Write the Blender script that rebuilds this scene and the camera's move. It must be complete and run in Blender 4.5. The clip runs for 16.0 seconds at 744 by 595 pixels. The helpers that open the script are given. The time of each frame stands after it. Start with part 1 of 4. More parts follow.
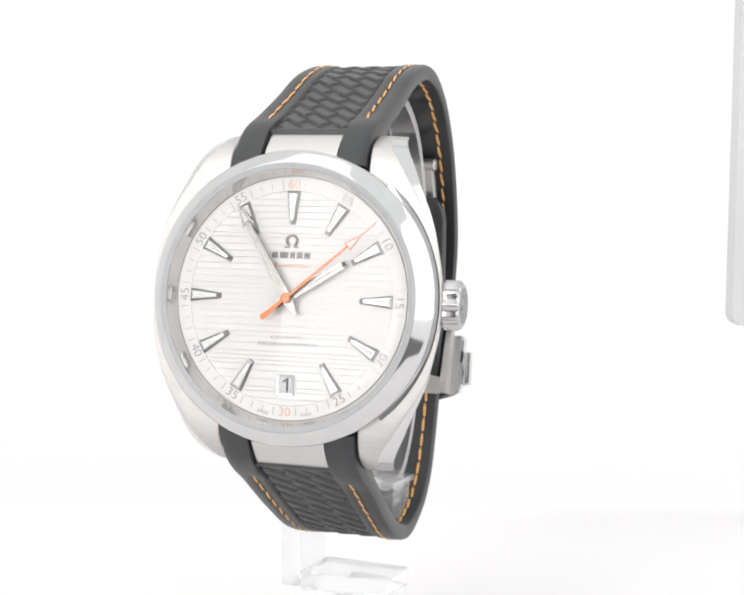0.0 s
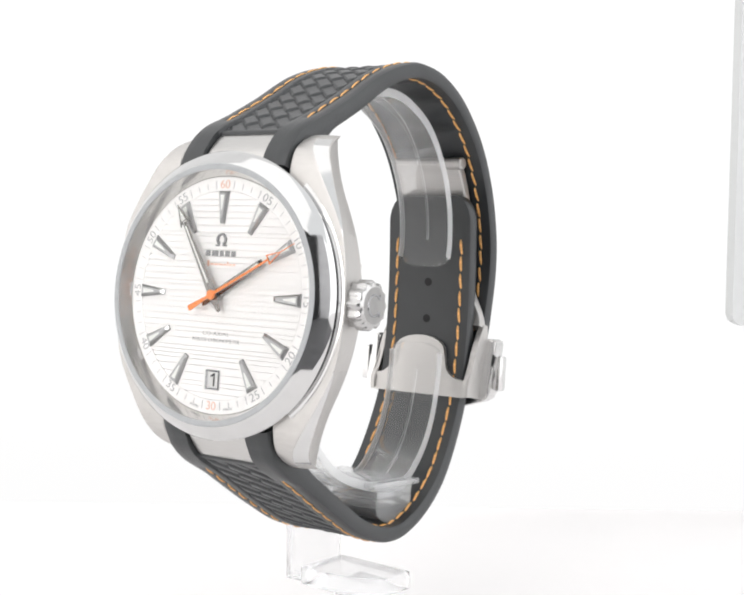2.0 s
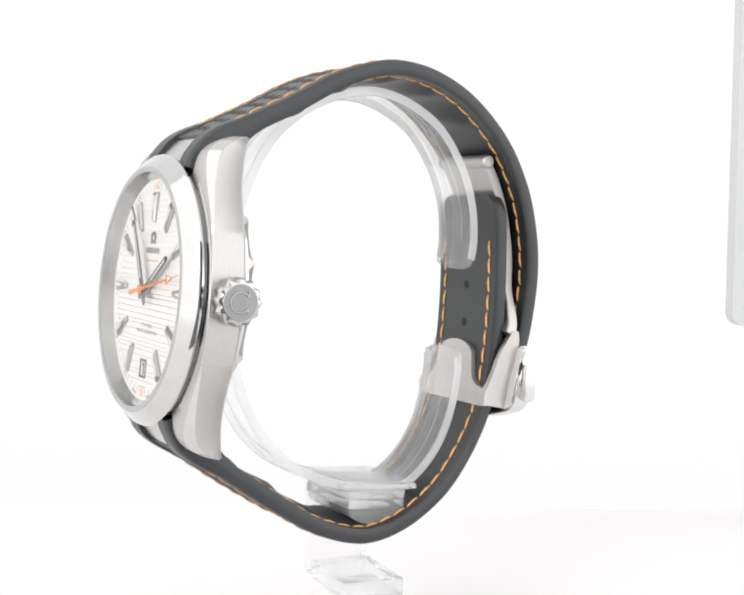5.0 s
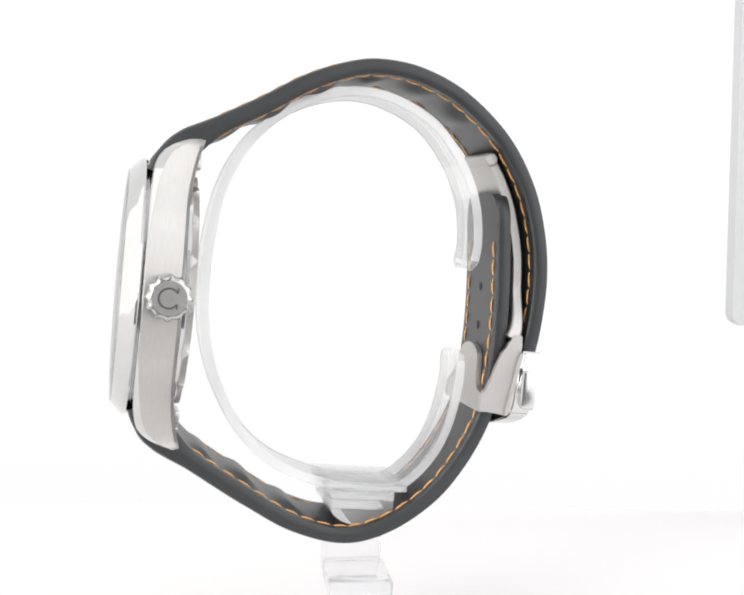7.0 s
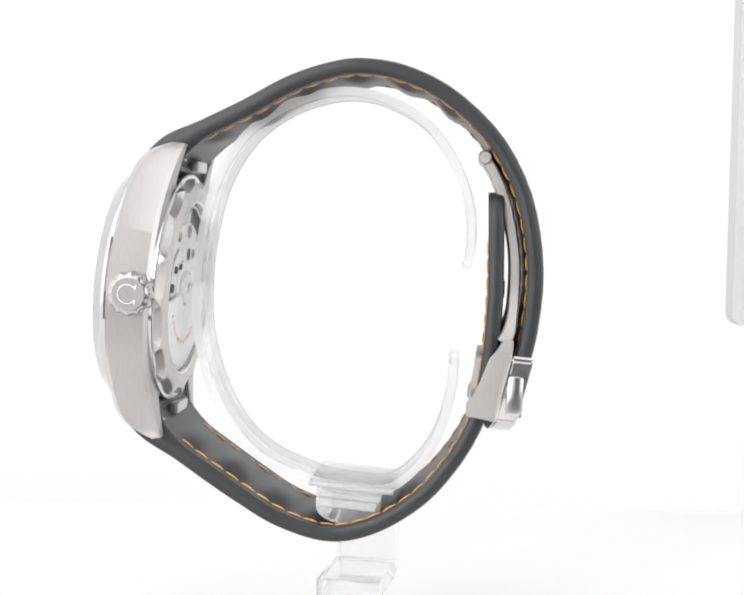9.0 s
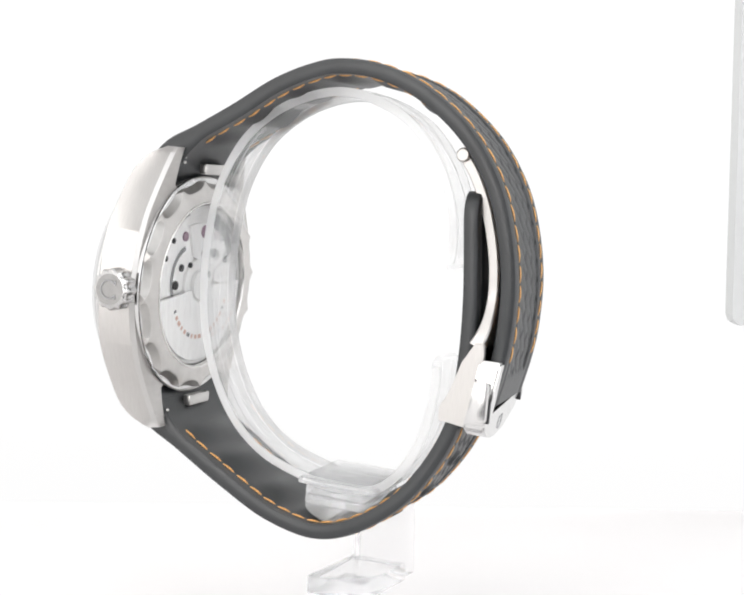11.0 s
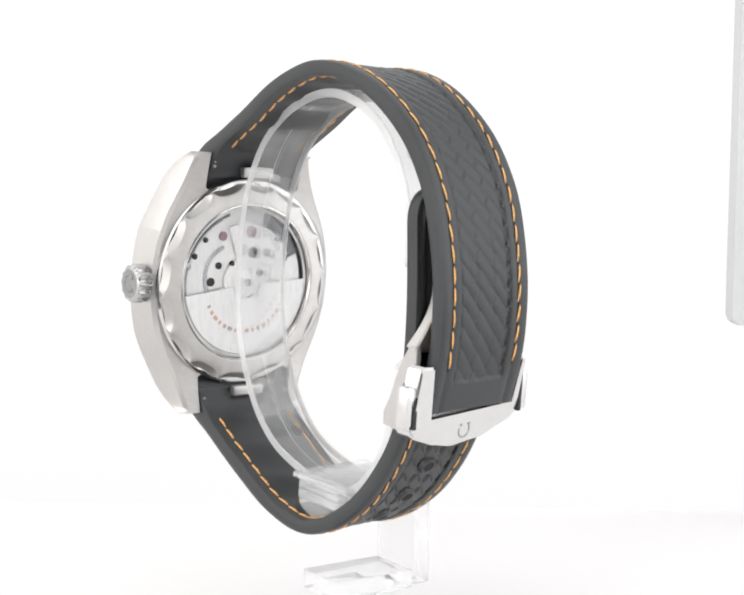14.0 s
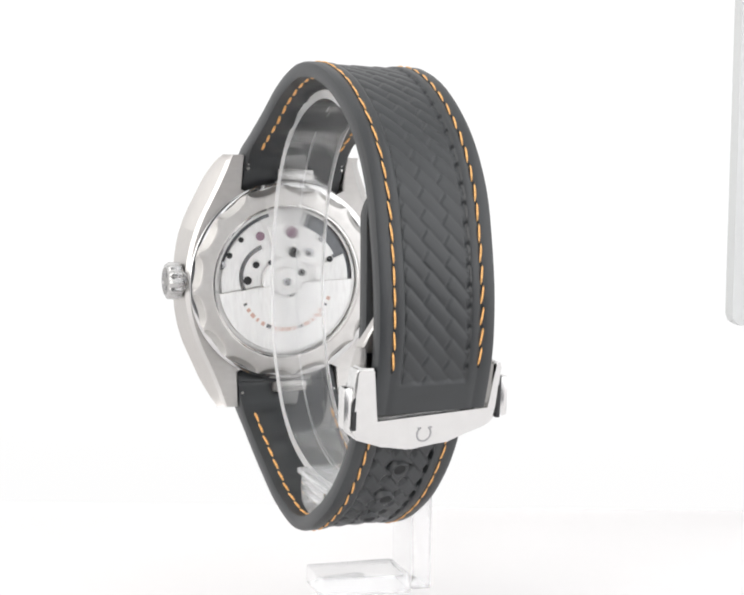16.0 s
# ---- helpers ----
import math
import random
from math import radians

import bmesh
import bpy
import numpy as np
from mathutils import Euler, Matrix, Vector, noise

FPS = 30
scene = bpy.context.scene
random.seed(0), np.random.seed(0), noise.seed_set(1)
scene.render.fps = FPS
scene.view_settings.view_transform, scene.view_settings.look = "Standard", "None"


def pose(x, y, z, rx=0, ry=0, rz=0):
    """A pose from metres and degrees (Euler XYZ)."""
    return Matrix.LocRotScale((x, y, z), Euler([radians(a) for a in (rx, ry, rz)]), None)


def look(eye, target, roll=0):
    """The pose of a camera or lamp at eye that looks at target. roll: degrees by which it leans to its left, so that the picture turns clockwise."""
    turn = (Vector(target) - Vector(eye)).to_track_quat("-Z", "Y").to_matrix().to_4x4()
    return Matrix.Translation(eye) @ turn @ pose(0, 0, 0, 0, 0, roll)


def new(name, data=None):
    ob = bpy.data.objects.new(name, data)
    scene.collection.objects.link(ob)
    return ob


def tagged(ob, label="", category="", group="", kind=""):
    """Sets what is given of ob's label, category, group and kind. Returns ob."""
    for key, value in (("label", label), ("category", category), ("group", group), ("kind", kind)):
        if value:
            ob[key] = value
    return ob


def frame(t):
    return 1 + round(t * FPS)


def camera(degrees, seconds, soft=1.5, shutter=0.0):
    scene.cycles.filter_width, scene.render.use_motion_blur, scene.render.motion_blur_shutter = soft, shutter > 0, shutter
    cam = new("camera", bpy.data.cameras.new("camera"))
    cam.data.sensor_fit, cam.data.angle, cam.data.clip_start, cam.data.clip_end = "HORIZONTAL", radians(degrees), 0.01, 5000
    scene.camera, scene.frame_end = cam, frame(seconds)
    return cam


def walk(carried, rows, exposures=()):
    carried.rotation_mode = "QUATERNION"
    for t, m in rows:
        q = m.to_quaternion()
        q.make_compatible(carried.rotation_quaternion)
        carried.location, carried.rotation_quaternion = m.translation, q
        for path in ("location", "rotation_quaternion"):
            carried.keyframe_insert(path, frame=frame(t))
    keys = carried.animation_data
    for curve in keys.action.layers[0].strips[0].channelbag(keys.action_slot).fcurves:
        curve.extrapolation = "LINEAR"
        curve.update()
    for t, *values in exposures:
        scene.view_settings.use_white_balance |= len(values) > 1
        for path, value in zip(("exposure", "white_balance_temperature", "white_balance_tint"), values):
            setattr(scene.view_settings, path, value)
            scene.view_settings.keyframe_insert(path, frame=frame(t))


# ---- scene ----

EYE_H = 0.076          # camera height over the table
EYE = (0.0, -0.20592, EYE_H)
YAW, PITCH = radians(0.5785), radians(-3.4624)
AIM = (EYE[0] + math.sin(YAW) * math.cos(PITCH), EYE[1] + math.cos(YAW) * math.cos(PITCH), EYE[2] + math.sin(PITCH))
cam = camera(34.01, 16.0, soft=2.2)
walk(cam, [(0.0, look(EYE, AIM, 0.790)), (16.0, look(EYE, AIM, 0.790))])

# ---- light: an assumed white light tent, its diffusers glow ----
world = bpy.data.worlds.new("studio")
scene.world = world
world.use_nodes = True
world.node_tree.nodes["Background"].inputs[0].default_value = (0.9, 0.93, 1.0, 1)
world.node_tree.nodes["Background"].inputs[1].default_value = 0.3
scene.view_settings.exposure = 0.2


# ---- materials ----
def material(name, color, rough=0.5, metal=0.0, vary=0.0, scale=300.0, bump=0.0, bump_scale=2000.0, stretch=(1, 1, 1), rough_vary=0.0, **more):
    m = bpy.data.materials.new(name)
    m.use_nodes = True
    nt = m.node_tree
    b = nt.nodes["Principled BSDF"]
    b.inputs["Base Color"].default_value = (*color, 1)
    b.inputs["Roughness"].default_value = rough
    b.inputs["Metallic"].default_value = metal
    for key, value in more.items():
        b.inputs[key.replace("_", " ")].default_value = value
    co = nt.nodes.new("ShaderNodeTexCoord")
    mp = nt.nodes.new("ShaderNodeMapping")
    mp.inputs["Scale"].default_value = stretch
    nt.links.new(co.outputs["Object"], mp.inputs["Vector"])
    if vary:
        n = nt.nodes.new("ShaderNodeTexNoise")
        n.inputs["Scale"].default_value = scale
        n.inputs["Detail"].default_value = 6
        nt.links.new(mp.outputs["Vector"], n.inputs["Vector"])
        r = nt.nodes.new("ShaderNodeValToRGB")
        r.color_ramp.elements[0].position, r.color_ramp.elements[1].position = 0.3, 0.7
        r.color_ramp.elements[0].color = (*[c * (1 - vary) for c in color], 1)
        r.color_ramp.elements[1].color = (*[min(1, c * (1 + vary)) for c in color], 1)
        nt.links.new(n.outputs["Fac"], r.inputs["Fac"])
        nt.links.new(r.outputs["Color"], b.inputs["Base Color"])
    if bump or rough_vary:
        n2 = nt.nodes.new("ShaderNodeTexNoise")
        n2.inputs["Scale"].default_value = bump_scale
        n2.inputs["Detail"].default_value = 4
        nt.links.new(mp.outputs["Vector"], n2.inputs["Vector"])
        if bump:
            bp = nt.nodes.new("ShaderNodeBump")
            bp.inputs["Strength"].default_value = bump
            bp.inputs["Distance"].default_value = 0.0001
            nt.links.new(n2.outputs["Fac"], bp.inputs["Height"])
            nt.links.new(bp.outputs["Normal"], b.inputs["Normal"])
        if rough_vary:
            mr = nt.nodes.new("ShaderNodeMapRange")
            mr.inputs["To Min"].default_value, mr.inputs["To Max"].default_value = rough - rough_vary, rough + rough_vary
            nt.links.new(n2.outputs["Fac"], mr.inputs["Value"])
            nt.links.new(mr.outputs["Result"], b.inputs["Roughness"])
    return m


def glowing(name, color, strength, vary=0.02):
    m = bpy.data.materials.new(name)
    m.use_nodes = True
    nt = m.node_tree
    e = nt.nodes.new("ShaderNodeEmission")
    n = nt.nodes.new("ShaderNodeTexNoise")
    n.inputs["Scale"].default_value = 6
    r = nt.nodes.new("ShaderNodeValToRGB")
    r.color_ramp.elements[0].color = (*[c * (1 - vary) for c in color], 1)
    r.color_ramp.elements[1].color = (*color, 1)
    nt.links.new(n.outputs["Fac"], r.inputs["Fac"])
    nt.links.new(r.outputs["Color"], e.inputs["Color"])
    e.inputs["Strength"].default_value = strength
    nt.links.new(e.outputs["Emission"], nt.nodes["Material Output"].inputs["Surface"])
    return m


def clear_cover(name, gloss=0.6):
    m = bpy.data.materials.new(name)
    m.use_nodes = True
    nt = m.node_tree
    t = nt.nodes.new("ShaderNodeBsdfTransparent")
    t.inputs["Color"].default_value = (0.985, 0.988, 0.99, 1)
    g = nt.nodes.new("ShaderNodeBsdfGlossy")
    g.inputs["Roughness"].default_value = 0.02
    f = nt.nodes.new("ShaderNodeFresnel")
    f.inputs["IOR"].default_value = 1.45
    k = nt.nodes.new("ShaderNodeMath")
    k.operation = "MULTIPLY"
    k.inputs[1].default_value = gloss
    mix = nt.nodes.new("ShaderNodeMixShader")
    nt.links.new(f.outputs["Fac"], k.inputs[0])
    nt.links.new(k.outputs["Value"], mix.inputs["Fac"])
    nt.links.new(t.outputs["BSDF"], mix.inputs[1])
    nt.links.new(g.outputs["BSDF"], mix.inputs[2])
    nt.links.new(mix.outputs["Shader"], nt.nodes["Material Output"].inputs["Surface"])
    return m


POLISHED = material("polished_steel", (0.64, 0.637, 0.635), 0.07, 1.0, 0.03, 400, rough_vary=0.02, bump_scale=900)
BRUSHED = material("brushed_steel", (0.555, 0.54, 0.526), 0.48, 1.0, 0.04, 500, bump=0.035, bump_scale=900, stretch=(1, 14, 1), rough_vary=0.05)
CROWN_STEEL = material("crown_steel", (0.52, 0.515, 0.51), 0.24, 1.0, 0.04, 600)
CLASP = material("clasp_steel", (0.72, 0.715, 0.71), 0.2, 1.0, 0.03, 500, rough_vary=0.04, bump_scale=900)
CASEBACK_STEEL = material("caseback_steel", (0.65, 0.635, 0.62), 0.5, 1.0, 0.05, 500, bump=0.05, bump_scale=1200, rough_vary=0.05)
SATIN = material("satin_steel", (0.57, 0.56, 0.548), 0.30, 1.0, 0.04, 500, bump=0.05, bump_scale=900, stretch=(1, 14, 14), rough_vary=0.05)
GREY_SATIN = material("grey_satin_steel", (0.36, 0.355, 0.35), 0.58, 1.0, 0.06, 900, bump=0.1, bump_scale=2500)
RUBBER = material("grey_rubber", (0.0205, 0.0228, 0.025), 0.40, 0.0, 0.14, 160, bump=0.3, bump_scale=5000, rough_vary=0.08, Specular_IOR_Level=0.65)
THREAD = material("orange_thread", (0.80, 0.40, 0.13), 0.5, 0.0, 0.35, 3500, bump=0.6, bump_scale=6000)
DIAL = material("silver_dial", (0.94, 0.928, 0.915), 0.45, 0.0, 0.03, 900, bump=0.12, bump_scale=4000, stretch=(1, 1, 8))
TRACK = material("chapter_ring_silver", (0.93, 0.918, 0.905), 0.5, 0.0, 0.03, 900, bump=0.05)
GASKET = material("grey_gasket", (0.34, 0.35, 0.36), 0.35, 0.0, 0.05, 900)
DATE_DISC = material("date_disc_silver", (0.66, 0.66, 0.655), 0.5, 0.0, 0.04, 900)
PRINT = material("grey_print", (0.42, 0.42, 0.43), 0.6, 0.0, 0.1, 3000)
ORANGE_PRINT = material("orange_print", (0.87, 0.53, 0.40), 0.6, 0.0, 0.1, 3000)
ORANGE = material("orange_lacquer", (0.88, 0.26, 0.06), 0.3, 0.0, 0.05, 2000)
LUME = material("white_lume", (0.82, 0.83, 0.80), 0.7, 0.0, 0.04, 3000)
DARK = material("dark_gap", (0.02, 0.02, 0.022), 0.6, 0.0, 0.2, 900)
GREY_STEEL = material("grey_steel", (0.36, 0.36, 0.37), 0.22, 1.0, 0.05, 900)
MARKER = material("marker_steel", (0.46, 0.46, 0.465), 0.3, 1.0, 0.05, 900)
BRAND_GREY = material("brand_grey", (0.24, 0.24, 0.245), 0.4, 0.0, 0.1, 3000)
HAND = material("hand_steel", (0.26, 0.25, 0.24), 0.2, 1.0, 0.05, 900)
REHAUT = material("rehaut_steel", (0.66, 0.65, 0.635), 0.16, 1.0, 0.06, 300, bump=0.05)
BASE = material("movement_base", (0.87, 0.86, 0.85), 0.45, 0.2, 0.12, 300)
HOLE = material("hole_black", (0.008, 0.008, 0.009), 0.7, 0.0, 0.2, 900)
PLATE = material("rhodium_plate", (0.95, 0.94, 0.93), 0.45, 0.12, 0.06, 400, bump=0.4, bump_scale=700, stretch=(6, 1, 1))
SCALLOP = material("scallop_steel", (0.50, 0.49, 0.475), 0.46, 1.0, 0.05, 900)
GAP_SHADE = material("gap_shade", (0.16, 0.165, 0.175), 0.35, 0.6, 0.15, 700)
RUBY = material("ruby_jewel", (0.33, 0.22, 0.28), 0.15, 0.0, 0.1, 3000)
RED_PRINT = material("red_fill", (0.66, 0.44, 0.37), 0.6, 0.0, 0.1, 3000)
ACRYLIC = material("clear_acrylic", (0.99, 0.993, 0.995), 0.0, 0.0, Transmission_Weight=0.96, IOR=1.46)


def let_through(m, share):
    """Thin clear plastic: a share of the light passes straight."""
    nt = m.node_tree
    t = nt.nodes.new("ShaderNodeBsdfTransparent")
    mix = nt.nodes.new("ShaderNodeMixShader")
    mix.inputs["Fac"].default_value = share
    nt.links.new(nt.nodes["Principled BSDF"].outputs["BSDF"], mix.inputs[1])
    nt.links.new(t.outputs["BSDF"], mix.inputs[2])
    nt.links.new(mix.outputs["Shader"], nt.nodes["Material Output"].inputs["Surface"])


let_through(ACRYLIC, 0.7)
FROSTED = material("frosted_edge", (0.985, 0.988, 0.99), 0.28, 0.0, bump=0.1, bump_scale=900, Transmission_Weight=0.72, IOR=1.2)
let_through(FROSTED, 0.2)
# clear plastic whitened: the light it bends is put into its colour
SADDLE = material("whitened_acrylic", (0.97, 0.975, 0.98), 0.05, 0.0, bump=0.03, bump_scale=300, Transmission_Weight=0.74, IOR=1.25)
let_through(SADDLE, 0.2)
FOOT_ACRYLIC = material("clear_foot_acrylic", (0.985, 0.985, 0.99), 0.14, 0.0, bump=0.012, bump_scale=120, Transmission_Weight=0.9, IOR=1.16)
CRYSTAL = clear_cover("sapphire_crystal", 0.85)
BACK_CRYSTAL = clear_cover("back_crystal", 0.4)
PAPER = material("white_sweep", (0.79, 0.777, 0.777), 0.75, 0.0, 0.015, 14, bump=0.05, bump_scale=900)
FRONT_CLOTH = material("grey_front_cloth", (0.55, 0.55, 0.56), 0.8, 0.0, 0.08, 20)
PANEL_GREY = material("grey_panel_edge", (0.56, 0.57, 0.57), 0.6, 0.0, 0.03, 20)
# for the unseen slab that darkens the bezel's reflections
DARK_HELPER = material("dark_helper_slab", (0.09, 0.09, 0.095), 0.6, 0.0, 0.15, 40)
BLACK = material("black_hood", (0.015, 0.015, 0.016), 0.5, 0.0, 0.1, 60)
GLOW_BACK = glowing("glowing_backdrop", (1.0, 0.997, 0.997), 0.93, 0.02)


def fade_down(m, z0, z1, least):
    """Falloff painted into the backdrop's emission: dimmer towards the table."""
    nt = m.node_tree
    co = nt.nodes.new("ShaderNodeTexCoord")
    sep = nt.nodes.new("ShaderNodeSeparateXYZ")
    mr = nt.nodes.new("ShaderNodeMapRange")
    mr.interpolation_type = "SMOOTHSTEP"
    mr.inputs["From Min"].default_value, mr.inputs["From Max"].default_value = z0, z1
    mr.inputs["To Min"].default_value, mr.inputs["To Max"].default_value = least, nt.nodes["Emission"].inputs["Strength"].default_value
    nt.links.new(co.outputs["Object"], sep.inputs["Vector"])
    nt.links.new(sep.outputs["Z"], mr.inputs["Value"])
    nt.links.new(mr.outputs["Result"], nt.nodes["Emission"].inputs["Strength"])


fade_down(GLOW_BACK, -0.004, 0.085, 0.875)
GLOW_SIDE = glowing("glowing_side_diffuser", (1.0, 0.985, 0.97), 1.42, 0.05)
GLOW_RIGHT = glowing("glowing_right_diffuser", (0.985, 0.99, 1.0), 1.8, 0.05)
GLOW_TOP = glowing("glowing_top_diffuser", (1.0, 0.995, 0.99), 1.42, 0.03)
GLOW_TOP_RIGHT = glowing("glowing_top_cloth", (0.97, 0.985, 1.0), 1.0, 0.03)
GLOW_FRONT = glowing("glowing_front_diffuser", (1.0, 0.98, 0.965), 5.2, 0.04)

MM = 0.001


# ---- mesh helpers (millimetres in, metres out) ----
def part(name, bm, mat, parent=None, label="", smooth=True, sharp=35):
    bmesh.ops.recalc_face_normals(bm, faces=bm.faces)
    for v in bm.verts:
        v.co *= MM
    if smooth:
        for f in bm.faces:
            f.smooth = True
        for e in bm.edges:
            if len(e.link_faces) == 2 and e.calc_face_angle(0) > radians(sharp):
                e.smooth = False
    me = bpy.data.meshes.new(name)
    bm.to_mesh(me)
    bm.free()
    me.materials.append(mat)
    ob = new(name, me)
    if parent:
        ob.parent = parent
    if label:
        tagged(ob, label)
    return ob


def lathe(profile, seg=128, closed=False, bm=None):
    """Turns (r, y) points round the y axis."""
    bm = bm or bmesh.new()
    rings = []
    for r, y in profile:
        if r < 1e-6:
            rings.append([bm.verts.new((0, y, 0))])
        else:
            rings.append([bm.verts.new((r * math.sin(2 * math.pi * i / seg), y, r * math.cos(2 * math.pi * i / seg))) for i in range(seg)])
    pairs = list(zip(rings, rings[1:]))
    if closed:
        pairs.append((rings[-1], rings[0]))
    for a, b in pairs:
        for i in range(seg):
            j = (i + 1) % seg
            vs = [a[i % len(a)], a[j % len(a)], b[j % len(b)], b[i % len(b)]]
            vs = list(dict.fromkeys(vs))
            if len(vs) > 2:
                bm.faces.new(vs)
    return bm


def bridge(bm, rings, closed=True, caps=True):
    """Skins rings of equal length."""
    vr = [[bm.verts.new(p) for p in ring] for ring in rings]
    n = len(vr[0])
    for a, b in zip(vr, vr[1:]):
        for i in range(n if closed else n - 1):
            j = (i + 1) % n
            bm.faces.new((a[i], a[j], b[j], b[i]))
    if caps and closed:
        bm.faces.new(vr[0])
        bm.faces.new(vr[-1][::-1])
    return bm


def prism(bm, outline, y0, y1, bevel=0.0):
    """A plate with an (x, z) outline between y0 (front) and y1; the front edge is chamfered."""
    cx = sum(p[0] for p in outline) / len(outline)
    cz = sum(p[1] for p in outline) / len(outline)
    rings = []
    if bevel:
        ins = []
        for x, z in outline:
            d = math.hypot(x - cx, z - cz) or 1
            k = max(0.0, 1 - bevel / d)
            ins.append((cx + (x - cx) * k, y0, cz + (z - cz) * k))
        rings.append(ins)
        rings.append([(x, y0 + (bevel if y1 > y0 else -bevel), z) for x, z in outline])
    else:
        rings.append([(x, y0, z) for x, z in outline])
    rings.append([(x, y1, z) for x, z in outline])
    return bridge(bm, rings)


def block(bm, lo, hi, bevel=0.3):
    """A box with chamfered edges."""
    made = bmesh.ops.create_cube(bm, size=1)["verts"]
    for v in made:
        v.co = Vector([(l + h) / 2 + c * (h - l) for l, h, c in zip(lo, hi, v.co)])
    if bevel:
        edges = list({e for v in made for e in v.link_edges})
        bmesh.ops.bevel(bm, geom=edges, offset=bevel, segments=2, affect="EDGES", profile=0.6)
    return bm


def smooth(a, b, x):
    t = min(1.0, max(0.0, (x - a) / (b - a)))  # a may lie above b
    return t * t * (3 - 2 * t)


def curve_points(ctrl, step=0.4):
    """A smooth curve through (y, z) points, at even steps."""
    pts = []
    c = [ctrl[0]] + list(ctrl) + [ctrl[-1]]
    for i in range(1, len(c) - 2):
        p0, p1, p2, p3 = (np.array(c[i + k], float) for k in (-1, 0, 1, 2))
        for u in np.linspace(0, 1, 24, endpoint=False):
            pts.append(0.5 * (2 * p1 + (p2 - p0) * u + (2 * p0 - 5 * p1 + 4 * p2 - p3) * u * u + (3 * p1 - p0 - 3 * p2 + p3) * u ** 3))
    pts.append(np.array(ctrl[-1], float))
    pts = np.array(pts)
    d = np.concatenate([[0], np.cumsum(np.linalg.norm(np.diff(pts, axis=0), axis=1))])
    s = np.linspace(0, d[-1], int(d[-1] / step) + 1)
    out = np.stack([np.interp(s, d, pts[:, 0]), np.interp(s, d, pts[:, 1])], 1)
    tan = np.gradient(out, s, axis=0)
    for _ in range(3):
        tan[1:-1] = (tan[:-2] + tan[1:-1] * 2 + tan[2:]) / 4
    tan /= np.linalg.norm(tan, axis=1, keepdims=True)
    return s, out, tan


def lettering(name, text, size, x, z, y, mat, parent, turn=0.0, label="", depth=0.02, wide=1.0, bold=0.0):
    """Raised writing on a surface that faces -y."""
    cu = bpy.data.curves.new(name, "FONT")
    cu.body, cu.size, cu.align_x, cu.align_y, cu.extrude = text, size * MM, "CENTER", "CENTER", depth * MM
    cu.offset = bold * MM
    tmp = bpy.data.objects.new(name, cu)
    me = bpy.data.meshes.new_from_object(tmp)
    bpy.data.objects.remove(tmp)
    me.materials.clear()
    me.materials.append(mat)
    ob = new(name, me)
    ob.parent = parent
    ob.matrix_basis = pose(x * MM, y * MM, z * MM) @ pose(0, 0, 0, 0, turn, 0) @ pose(0, 0, 0, 90, 0, 0) @ Matrix.Diagonal((wide, 1, 1, 1))
    if label:
        tagged(ob, label)
    return ob


